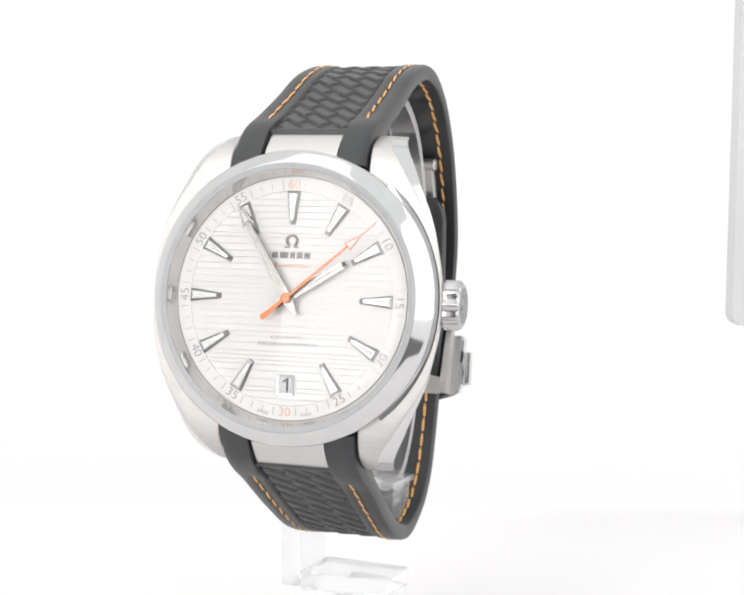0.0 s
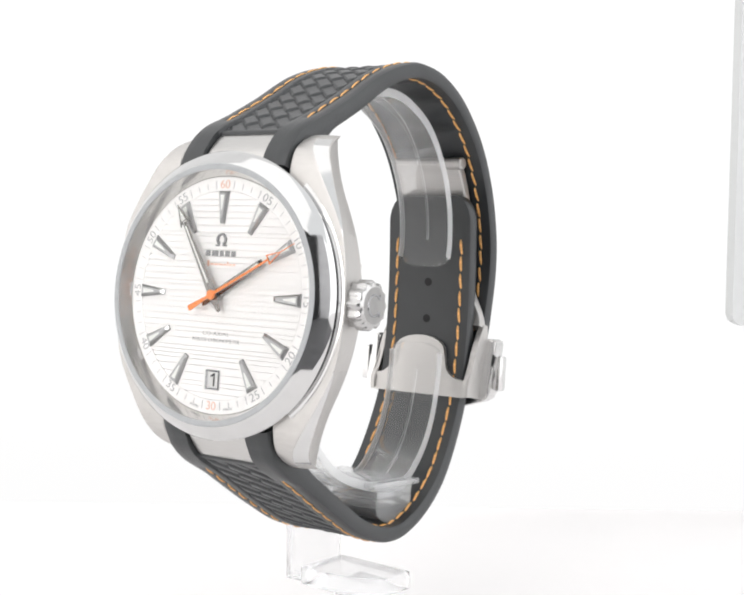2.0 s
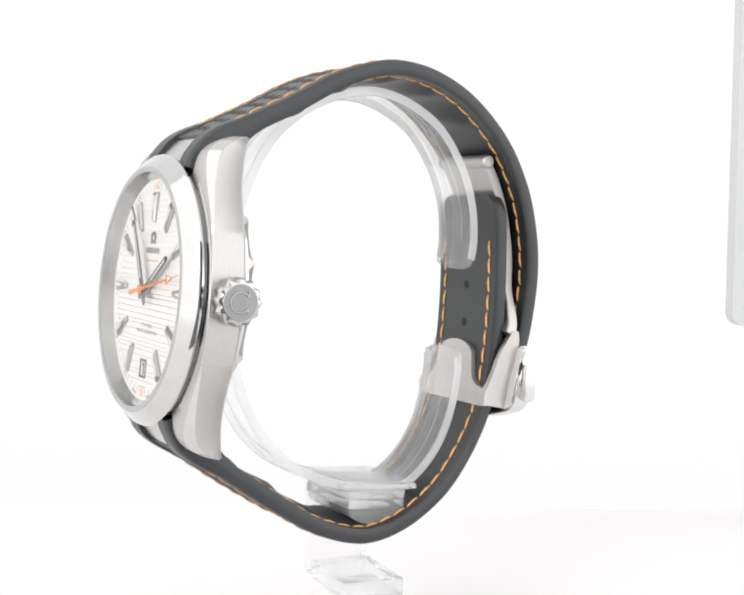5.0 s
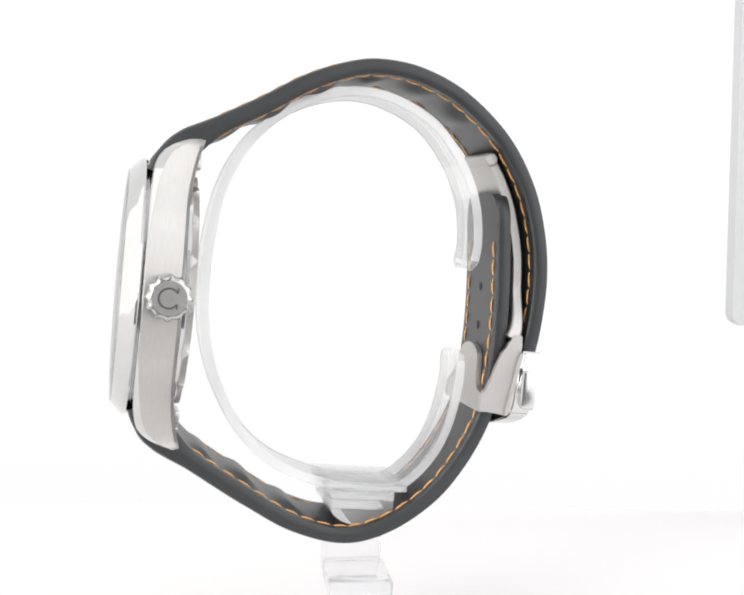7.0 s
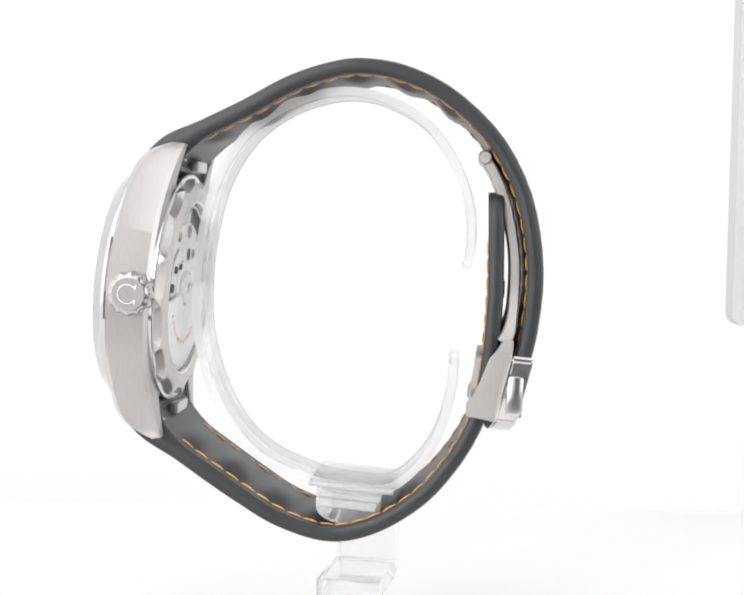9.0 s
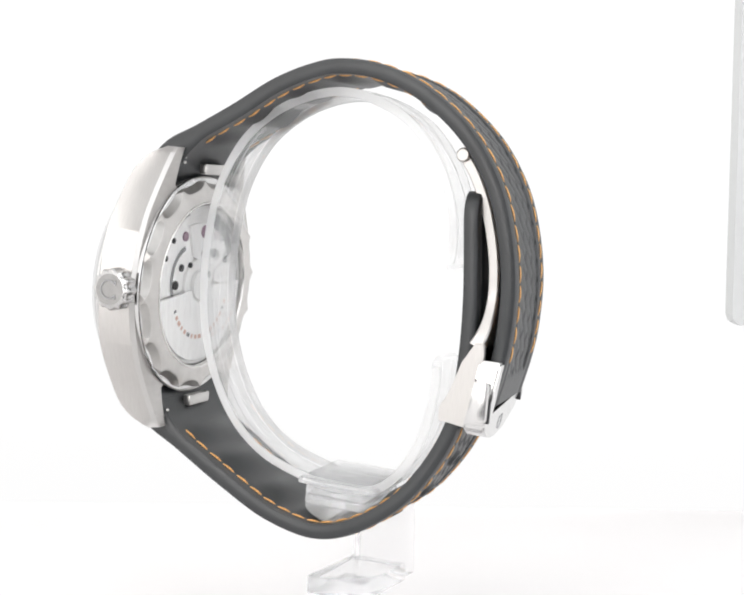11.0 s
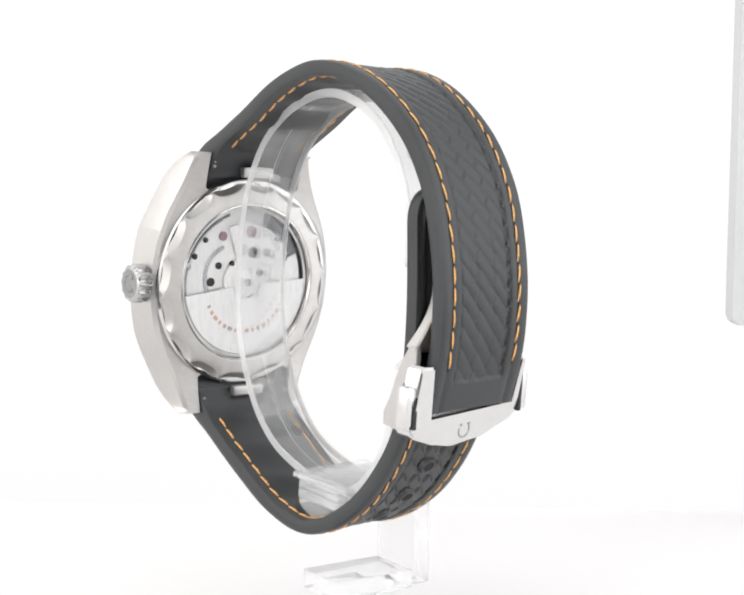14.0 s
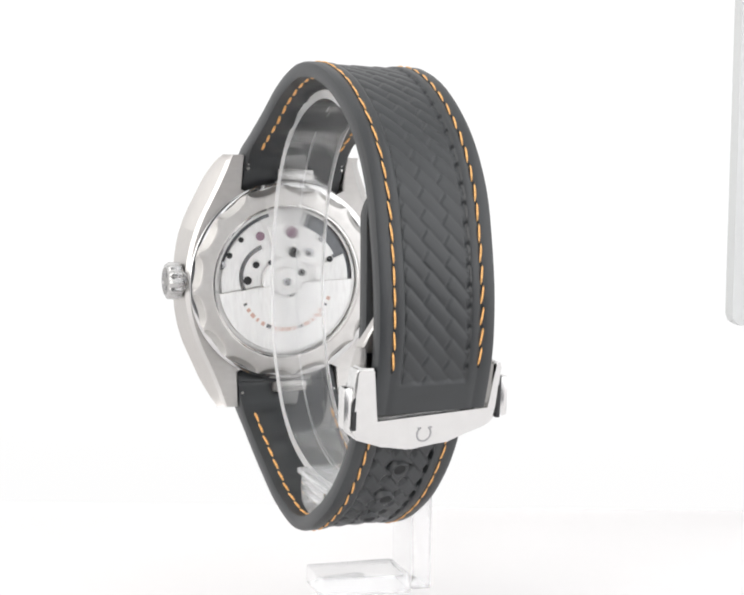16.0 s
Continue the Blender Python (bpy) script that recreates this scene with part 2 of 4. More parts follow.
# ---- the tent ----
def tent():
    def slab(name, lo, hi, mat, label, bevel=0.0):
        bm = bmesh.new()
        block(bm, [c * 1000 for c in lo], [c * 1000 for c in hi], bevel)
        return tagged(part(name, bm, mat, smooth=False), label, name.split("_")[0], kind="structure")

    slab("floor", (-0.45, -0.115, -0.01), (0.45, 0.098, 0.0), PAPER, "matt white table surface of the light tent")
    slab("floor_front_left", (-0.45, -0.60, -0.01), (-0.09, -0.1151, 0.0), PAPER, "matt white table surface of the light tent")
    slab("floor_front_right", (0.17, -0.60, -0.01), (0.45, -0.1151, 0.0), PAPER, "matt white table surface of the light tent")
    # unseen dark slab, added so the bezel has something dark to mirror
    slab("floor_front_middle", (-0.0899, -0.60, -0.014), (0.1699, -0.1151, -0.004), DARK_HELPER, "unseen dark slab added for the bezel's reflections")
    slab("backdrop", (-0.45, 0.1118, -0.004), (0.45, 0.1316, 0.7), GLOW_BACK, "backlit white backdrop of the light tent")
    # cove between table and backdrop
    bm = bmesh.new()
    prof = [(98 + 14 * math.sin(a), 1.6 * (1 - math.cos(a))) for a in np.linspace(0, math.pi / 2, 24)]
    a = [(-450, y, z) for y, z in prof] + [(-450, y + 8, z - 8) for y, z in prof[::-1]]
    b = [(450, y, z) for y, z in prof] + [(450, y + 8, z - 8) for y, z in prof[::-1]]
    bridge(bm, [a, b])
    tagged(part("floor_cove", bm, PAPER), "curved white sweep rising behind the table", "backdrop", kind="structure")
    # sides and top out of view: assumed diffusers, added to light the watch
    slab("wall_left", (-0.46, -0.60, -0.05), (-0.45, 0.43, 0.7), GLOW_SIDE, "glowing white side diffuser")
    slab("wall_right", (0.45, -0.60, -0.05), (0.46, 0.43, 0.7), GLOW_RIGHT, "glowing white side diffuser")
    slab("ceiling", (-0.46, -0.60, 0.60), (0.06, 0.43, 0.61), GLOW_TOP, "glowing white top diffuser")
    slab("ceiling_cloth", (0.06, -0.60, 0.60), (0.46, 0.43, 0.61), GLOW_TOP_RIGHT, "white top cloth beside the lamp panel")
    # front diffuser with a dark opening for the lens: unseen, added to shape reflections
    slab("wall_front_left", (-0.46, -0.61, -0.05), (-0.21, -0.60, 0.7), GLOW_FRONT, "glowing white front diffuser")
    slab("wall_front_middle", (-0.21, -0.61, -0.05), (-0.05, -0.60, 0.7), FRONT_CLOTH, "grey front cloth of the tent")
    slab("wall_front_right", (0.14, -0.61, -0.05), (0.21, -0.60, 0.7), FRONT_CLOTH, "grey front cloth of the tent")
    slab("wall_front_corner", (0.21, -0.61, -0.05), (0.46, -0.60, 0.7), GLOW_RIGHT, "glowing white front diffuser")
    slab("wall_lens_opening", (-0.12, -0.65, -0.06), (0.25, -0.64, 0.72), BLACK, "dark opening behind the lens")
    # pale grey panel whose rounded edge shows beside the watch
    panel = tagged(new("light_panel"), "pale grey panel with a rounded lower corner, out of focus", "panel")
    panel.location = (0.0917, 0.0916, 0.0)
    bm = bmesh.new()
    out = [(0, 400), (0, 55), (0.6, 53.2), (2.2, 52.2), (60, 52), (60, 400)]
    prism(bm, out, 0, 6)
    part("panel_face", bm, PANEL_GREY, panel, smooth=False)
    bm = bmesh.new()
    block(bm, (20, 1, 0), (30, 5, 60), 0.5)
    part("panel_post", bm, PANEL_GREY, panel)


tent()

# ---- the watch ----
WATCH = pose(0.005525, -0.037300, -0.010506 + EYE_H) @ pose(0, 0, 0, 0, 0, 6.266) @ pose(0, 0, 0, -4.691) @ pose(0, 0, 0, 0, 0.476, 0)
watch = tagged(new("wristwatch"), "steel wristwatch with silver dial, grey rubber strap on a clear cuff", "watch")


def side_x(z):
    """Half width of the case at the height z."""
    a = abs(z)
    return 20.5 - 3.5 * (a / 14.0) ** 2 if a < 14 else max(12.9, 17.0 - 0.5 * (a - 14) + 0.012 * (a - 14) ** 2)


def flare(z):
    """How far the front edge of the flank stands out over its back edge."""
    a = abs(z)
    return 0.95 + 0.75 * smooth(0, 17, a) - 0.9 * smooth(18, 25, a)


def facet(z):
    """Width and depth of the polished facet, widest at the lug's tip."""
    t = min(1.0, max(0.0, (abs(z) - 9) / 12.0))
    return 0.05 + 2.0 * t ** 1.25, 0.08 + 1.42 * t


def lug_front(z):
    a = max(0.0, abs(z) - 13.5)
    return 1.1 + 0.010 * a ** 2 + 4.2 * (a / 10.2) ** 7


def lug_back(z):
    a = max(0.0, abs(z) - 12)
    return 7.0 + 0.013 * a ** 2


def case_parts():
    # middle ring
    bm = lathe([(17.4, 1.2), (19.7, 1.1), (19.9, 1.3), (19.6, 4.5), (18.9, 7.0), (17.0, 7.0)], 128, closed=True)
    case = part("case", bm, BRUSHED, watch, "brushed steel case with curved lugs")
    # flanks with two lugs each
    for sx in (1, -1):
        bm = bmesh.new()
        rings = []
        for z in [-23.75, -23.6, -23.2] + list(np.linspace(-22.6, 22.6, 61)) + [23.2, 23.6, 23.75]:
            X, yf, yb = side_x(z), lug_front(z), lug_back(z)
            yf = min(yf, yb - 0.5)
            a = abs(z)
            xi = 10.25 if a > 17.2 else 10.25 - 3.0 * min(1, (17.2 - a) / 1.2)
            bw, bd = facet(z)
            bd = min(bd, (yb - yf) * 0.55)
            F = X + flare(z)
            ring = [(xi + 0.25, yf), (xi, yf + 0.25), (xi, yb - 0.2), (xi + 0.2, yb), (X - 0.75, yb), (X, yb - 0.6), (F, yf + bd), (F - bw, yf + 0.02), (F - bw - 0.12, yf)]
            rings.append([(sx * x + (0.2 * max(0.0, y - 1.5) if sx < 0 and x > 12 else 0.0), y, z) for x, y in ring])
        bridge(bm, rings)
        part("lug_flank", bm, BRUSHED, case)
        # polished bevel skin of each lug
        for z0, z1 in ((-22.9, -9.05), (9.05, 22.9)):
            bm = bmesh.new()
            rings = []
            for z in np.linspace(z0, z1, 40):
                X, yf, yb = side_x(z), lug_front(z), lug_back(z)
                yf = min(yf, yb - 0.5)
                bw, bd = facet(z)
                bd = min(bd, (yb - yf) * 0.55)
                X += flare(z)
                p, r = Vector((X, yf + bd, 0)), Vector((X - bw, yf + 0.02, 0))
                n = Vector((bd, -bw, 0)).normalized()
                e = (r - p) * 0.06
                ring = [p + e + n * 0.015, r - e + n * 0.015, r - e - n * 0.1, p + e - n * 0.1]
                rings.append([(sx * v.x + (0.2 * max(0.0, v.y - 1.5) if sx < 0 else 0.0), v.y, z) for v in ring])
            bridge(bm, rings)
            part("polished_bevel", bm, POLISHED, case, "polished steel bevel", sharp=30)
        bm = bmesh.new()
        rings = []
        for z in np.linspace(-22.8, 22.8, 70):
            X, yb = side_x(z), lug_back(z)
            p, q = Vector((X, yb - 0.6, 0)), Vector((X - 0.75, yb, 0))
            n = Vector((0.6, 0.75, 0)).normalized()
            ring = [p + (q - p) * 0.05 + n * 0.02, p + (q - p) * 0.95 + n * 0.02, p + (q - p) * 0.95 - n * 0.1, p + (q - p) * 0.05 - n * 0.1]
            rings.append([(sx * v.x + (0.2 * (v.y - 1.5) if sx < 0 else 0.0), v.y, z) for v in ring])
        bridge(bm, rings)
        part("back_bevel", bm, SATIN, case, "satin steel edge", sharp=30)
    bm = lathe([(18.7, 6.95), (19.1, 7.05), (19.1, 7.5), (18.8, 7.7), (18.0, 7.7)], 128)
    part("case_back_rim", bm, POLISHED, case, "polished steel rim").matrix_basis = pose(0.0008, 0, 0)

    for mid in (90, 270):
        bm = bmesh.new()
        rings = []
        for a in np.linspace(mid - 50, mid + 50, 64):
            d = Vector((math.sin(radians(a)), 0, math.cos(radians(a))))
            y0 = lug_front(d.z * 21.3) - 0.12
            rings.append([d * r + Vector((0, y0 + y, 0)) for r, y in ((19.6, 0.0), (21.15, 0.0), (21.3, 0.07), (21.35, 0.3), (19.6, 0.3))])
        bridge(bm, rings)
        part("shoulder_ring", bm, POLISHED, case, "polished steel step under the bezel")


    bezel = part("bezel", lathe([(18.2, -0.2), (20.4, 0.72), (20.7, 0.4), (20.75, 0.1), (20.6, -0.3)] + [(20.6 - 1.75 * f + 0.06 * f * (1 - f), -0.3 - 1.68 * f - 0.06 * f * (1 - f)) for f in (0.2, 0.4, 0.6, 0.8)] + [(18.85, -1.98), (18.6, -2.15), (18.25, -2.15), (18.05, -2.0), (18.0, -1.2), (17.9, -0.2)], 160, closed=True), POLISHED, watch, "polished steel bezel", sharp=25)
    part("gasket", lathe([(18.3, 0.6), (20.2, 0.6), (20.2, 1.0), (18.3, 1.0)], 128, closed=True), GREY_STEEL, bezel)
    part("crystal_gasket", lathe([(17.85, -2.0), (17.85, -2.12), (18.27, -2.2), (18.62, -2.19), (18.72, -2.08), (18.4, -2.0)], 160, closed=True), GASKET, bezel)
    part("rehaut", lathe([(17.05, 0.05), (17.95, -1.95), (18.02, -1.95), (18.02, 0.05)], 160, closed=True), REHAUT, watch, "brushed inner ring")
    dome = [(18.0, -1.2), (18.0, -2.0), (17.8, -2.15)] + [(17.8 * math.cos(a), -2.15 - 0.6 * math.sin(a)) for a in np.linspace(0.15, math.pi / 2, 14)]
    dome[-1] = (0.0, dome[-1][1])
    cr = part("crystal", lathe(dome, 128), CRYSTAL, watch, "clear domed crystal")
    cr.visible_shadow = False

    # crown
    bm = bmesh.new()
    rings = []
    n = 96
    for x, r, k in [(20.2, 2.2, 0), (20.9, 2.2, 0), (20.95, 3.05, 0.6), (21.2, 3.3, 1), (23.2, 3.3, 1), (23.6, 3.05, 0.8), (23.75, 2.75, 0.1), (23.8, 2.6, 0)]:
        rings.append([(x, 4.75 + (r + 0.19 * k * math.cos(12 * 2 * math.pi * i / n)) * math.sin(2 * math.pi * i / n), (r + 0.19 * k * math.cos(12 * 2 * math.pi * i / n)) * math.cos(2 * math.pi * i / n)) for i in range(n)])
    bridge(bm, rings)
    crown = part("crown", bm, CROWN_STEEL, watch, "fluted steel crown", sharp=30)
    bm = bmesh.new()
    bridge(bm, [[(x, 4.75 + r * math.sin(2 * math.pi * i / 48), r * math.cos(2 * math.pi * i / 48)) for i in range(48)] for x, r in ((23.7, 2.58), (23.84, 2.55))])
    part("crown_face", bm, GREY_SATIN, crown)
    # open ring emblem with two feet, opening backwards
    bm = bmesh.new()
    rings = []
    for a in np.linspace(35, 325, 30):
        d = Vector((0, math.cos(radians(a)), math.sin(radians(a))))
        p = Vector((23.84, 4.65, 0.0)) + d * 1.45
        rings.append([p + d * 0.14, p + Vector((0.13, 0, 0)) + d * 0.08, p + Vector((0.13, 0, 0)) - d * 0.08, p - d * 0.14])
    bridge(bm, rings)
    for s in (1, -1):
        block(bm, (23.8, 5.78, s * 1.15 - 0.38), (23.96, 5.98, s * 1.15 + 0.38), 0.0)
    part("emblem", bm, GREY_STEEL, crown)


case_parts()


def dial_parts():
    dial = part("dial", lathe([(0, 0.34), (15.0, 0.34), (15.05, 0.12), (17.1, 0.12), (17.1, 0.7), (0, 0.7)], 128), DIAL, watch, "silver dial with fine horizontal grooves")
    rng = random.Random(4)
    # fine planks, one mesh
    bm = bmesh.new()
    z = -14.9
    while z < 14.9:
        h = rng.choice((0.62, 0.88, 0.95, 1.12))
        z1 = min(z + h - 0.095, 14.9)
        if z1 - z > 0.1:
            xs = []
            for zz in np.linspace(z, z1, 4):
                xs.append(math.sqrt(max(0.01, 15.0 ** 2 - zz ** 2)))
            zs = list(np.linspace(z, z1, 4))
            out = [(x, q) for x, q in zip(xs, zs)] + [(-x, q) for x, q in zip(xs[::-1], zs[::-1])]
            vs0 = [bm.verts.new((x, 0.0, q)) for x, q in out]
            vs1 = [bm.verts.new((x, 0.335, q)) for x, q in out]
            bm.faces.new(vs0)
            for i in range(len(out)):
                j = (i + 1) % len(out)
                bm.faces.new((vs0[i], vs1[i], vs1[j], vs0[j]))
        z += h
    part("dial_planks", bm, DIAL, dial, smooth=False)
    part("minute_track", lathe([(15.02, 0.12), (15.02, -0.01), (15.1, -0.03), (17.0, -0.05), (17.05, 0.12)], 160), TRACK, dial, "silver minute track")
    # minute strokes
    bm = bmesh.new()
    for m in range(60):
        if m % 5 == 0:
            continue
        a = radians(6 * m)
        d, s = Vector((math.sin(a), 0, math.cos(a))), Vector((math.cos(a), 0, -math.sin(a)))
        c = d * 15.85
        hl, hw = (0.62, 0.035) if m % 5 in (1, 4) else (0.42, 0.032)
        rings = [[c + d * u + s * v + Vector((0, y, 0)) for u, v in ((-hl, -hw), (hl, -hw), (hl, hw), (-hl, hw))] for y in (-0.07, 0.05)]
        bridge(bm, rings)
    part("minute_strokes", bm, PRINT, dial, smooth=False)
    for k in range(12):
        a = 30 * k
        text = "60" if k == 0 else "%02d" % (5 * k)
        mat = ORANGE_PRINT if k in (0, 6) else PRINT
        turn = a if k not in (4, 5, 6, 7, 8) else a + 180
        lettering("numeral", text, 1.75, 15.9 * math.sin(radians(a)), 15.9 * math.cos(radians(a)), -0.07, mat, dial, turn, wide=1.1, bold=-0.018)
    lettering("lettering", "CO-AXIAL", 0.82, 0, -5.55, -0.02, PRINT, dial, wide=1.35, bold=-0.012)
    lettering("lettering", "MASTER CHRONOMETER", 0.8, 0, -6.5, -0.02, PRINT, dial, wide=0.98, bold=-0.012)
    lettering("lettering", "SWISS", 0.5, -3.2, -16.05, -0.07, PRINT, dial, 11, wide=1.25)
    lettering("lettering", "MADE", 0.5, 3.2, -16.05, -0.07, PRINT, dial, -11, wide=1.25)
    # brand marks as plain shapes
    bm = bmesh.new()
    rings = []
    for a in np.linspace(28, 332, 36):
        d = Vector((math.sin(radians(a)), 0, -math.cos(radians(a))))
        w = 0.17 + 0.06 * abs(math.sin(radians(a)))
        p = Vector((0, 0, 8.0)) + d * 0.75
        rings.append([p + d * w, p + d * w * 0.7 + Vector((0, -0.22, 0)), p - d * w * 0.7 + Vector((0, -0.22, 0)), p - d * w])
    bridge(bm, rings)
    for s in (1, -1):
        block(bm, (s * 0.68 - 0.36, -0.22, 7.02), (s * 0.68 + 0.36, 0.0, 7.26), 0.05)
    part("emblem", bm, BRAND_GREY, dial, "applied steel emblem")
    bm = bmesh.new()
    for x0, x1 in ((-2.9, -2.0), (-1.72, -0.5), (-0.22, 0.5), (0.78, 1.62), (1.9, 2.75)):
        block(bm, (x0, -0.06, 5.6), (x1, 0, 6.4), 0.02)
    part("brand_bar", bm, BRAND_GREY, dial, "applied grey bars")
    bm = bmesh.new()
    for x0, x1, z0, z1 in ((-2.5, -2.1, 4.15, 4.95), (-1.9, -1.3, 4.3, 4.55), (-1.15, -0.5, 4.3, 4.55), (-0.35, 0.45, 4.3, 4.55), (0.6, 1.1, 4.3, 4.55), (1.25, 1.45, 4.3, 4.85), (1.6, 2.1, 4.3, 4.55), (2.25, 2.8, 4.3, 4.55)):
        block(bm, (x0, -0.03, z0), (x1, 0.01, z1), 0)
    part("script_bar", bm, ORANGE_PRINT, dial, "thin orange printed bars", smooth=False)
    # applied markers
    for k in range(12):
        if k == 6:
            continue
        bm = bmesh.new()
        out = [(-0.95, 14.95), (-0.36, 10.3), (0.36, 10.3), (0.95, 14.95)]
        rid = [(-0.58, 14.6), (-0.2, 10.9), (0.2, 10.9), (0.58, 14.6)]
        bridge(bm, [[(x, 0.0, z) for x, z in out], [(x, -0.28, z) for x, z in out], [(x, -0.55, z) for x, z in rid]])
        mk = part("hour_marker", bm, MARKER, dial, smooth=False)
        mk.matrix_basis = pose(0, 0, 0, 0, 30 * k, 0)
        bm = bmesh.new()
        prism(bm, [(-0.38, 14.4), (-0.1, 12.2), (0.1, 12.2), (0.38, 14.4)], -0.59, -0.5)
        part("lume", bm, LUME, dial, smooth=False).matrix_basis = pose(0, 0, 0, 0, 30 * k, 0)
    # date window at six
    bm = bmesh.new()
    prof = [((-1.3, -13.55), (1.3, -10.7)), ((-1.3, -13.55), (1.3, -10.7)), ((-1.0, -13.25), (1.0, -11.0)), ((-1.0, -13.25), (1.0, -11.0))]
    rings = []
    for ((x0, z0), (x1, z1)), y in zip(prof, (0.1, -0.16, -0.12, 0.1)):
        rings.append([(x0, y, z0), (x1, y, z0), (x1, y, z1), (x0, y, z1)])
    bridge(bm, rings, caps=False)
    part("date_frame", bm, GREY_STEEL, dial, "steel frame of the date window", smooth=False)
    bm = bmesh.new()
    block(bm, (-1.1, -0.035, -13.3), (1.1, 0.02, -10.95), 0)
    part("date_disc", bm, DATE_DISC, dial, "white date disc", smooth=False)
    bm = bmesh.new()
    prism(bm, [(0.08, -13.05), (0.40, -13.05), (0.40, -11.15), (0.16, -11.15), (-0.42, -11.55), (-0.36, -11.82), (0.08, -11.55)], -0.06, 0.0)
    part("date_numeral", bm, DARK, dial, "black date numeral 1", smooth=False)

    # hands
    def hand(name, outline, y0, y1, mat, angle, label):
        bm = bmesh.new()
        for o in outline:
            prism(bm, o, y0, y1, 0.06)
        ob = part(name, bm, mat, watch, label, smooth=False)
        ob.matrix_basis = pose(0, 0, 0, 0, angle, 0)
        return ob

    hh = hand("hour_hand", [[(-0.62, -0.5), (-0.5, 9.2), (-0.35, 9.7), (0.35, 9.7), (0.5, 9.2), (0.62, -0.5), (0.4, -2.6), (-0.4, -2.6)]], -0.75, -0.95, HAND, 58.5, "tapered polished steel hour hand")
    bm = bmesh.new()
    prism(bm, [(-0.1, 3.0), (-0.16, 9.0), (0.16, 9.0), (0.1, 3.0)], -0.99, -0.9)
    part("lume", bm, LUME, hh, smooth=False)
    bm = bmesh.new()
    prism(bm, [(-0.36, 9.15), (-0.36, 9.72), (0.36, 9.72), (0.36, 9.15)], -0.99, -0.74)
    part("hand_tip", bm, DARK, hh, smooth=False)
    mh = hand("minute_hand", [[(-0.72, -0.5), (-0.33, 12.0), (0.33, 12.0), (0.72, -0.5), (0.25, -2.7), (-0.25, -2.7)], [(-0.95, 11.6), (0, 15.0), (0.95, 11.6), (0.32, 12.2), (-0.32, 12.2)]], -1.15, -1.35, HAND, -31.5, "polished steel arrow minute hand")
    bm = bmesh.new()
    prism(bm, [(-0.38, 12.35), (0, 14.2), (0.38, 12.35)], -1.39, -1.3)
    prism(bm, [(-0.16, 2.0), (-0.1, 11.4), (0.1, 11.4), (0.16, 2.0)], -1.39, -1.3)
    part("lume", bm, LUME, mh, smooth=False)
    sec = hand("second_hand", [[(-0.22, 0), (-0.14, 11.4), (0.14, 11.4), (0.22, 0)], [(-0.055, 13.4), (-0.03, 16.4), (0.03, 16.4), (0.055, 13.4)],
                               [(-0.72, 11.3), (-0.05, 13.7), (0.05, 13.7), (-0.53, 11.42)], [(0.72, 11.3), (0.05, 13.7), (-0.05, 13.7), (0.53, 11.42)], [(-0.72, 11.3), (-0.6, 11.45), (0.6, 11.45), (0.72, 11.3)],
                               [(-0.16, 0), (-0.42, -4.4), (-0.3, -4.6), (0.3, -4.6), (0.42, -4.4), (0.16, 0)]], -1.6, -1.75, ORANGE, 49.5, "orange lacquered sweep second hand")
    part("hub", lathe([(0, -1.95), (0.6, -1.92), (0.72, -1.8), (0.72, -1.5), (0, -1.5)], 32), ORANGE, sec)
    part("pinion", lathe([(0, -1.5), (0.45, -1.5), (0.45, 0.1)], 24), POLISHED, dial)
    return sec


second_hand = dial_parts()


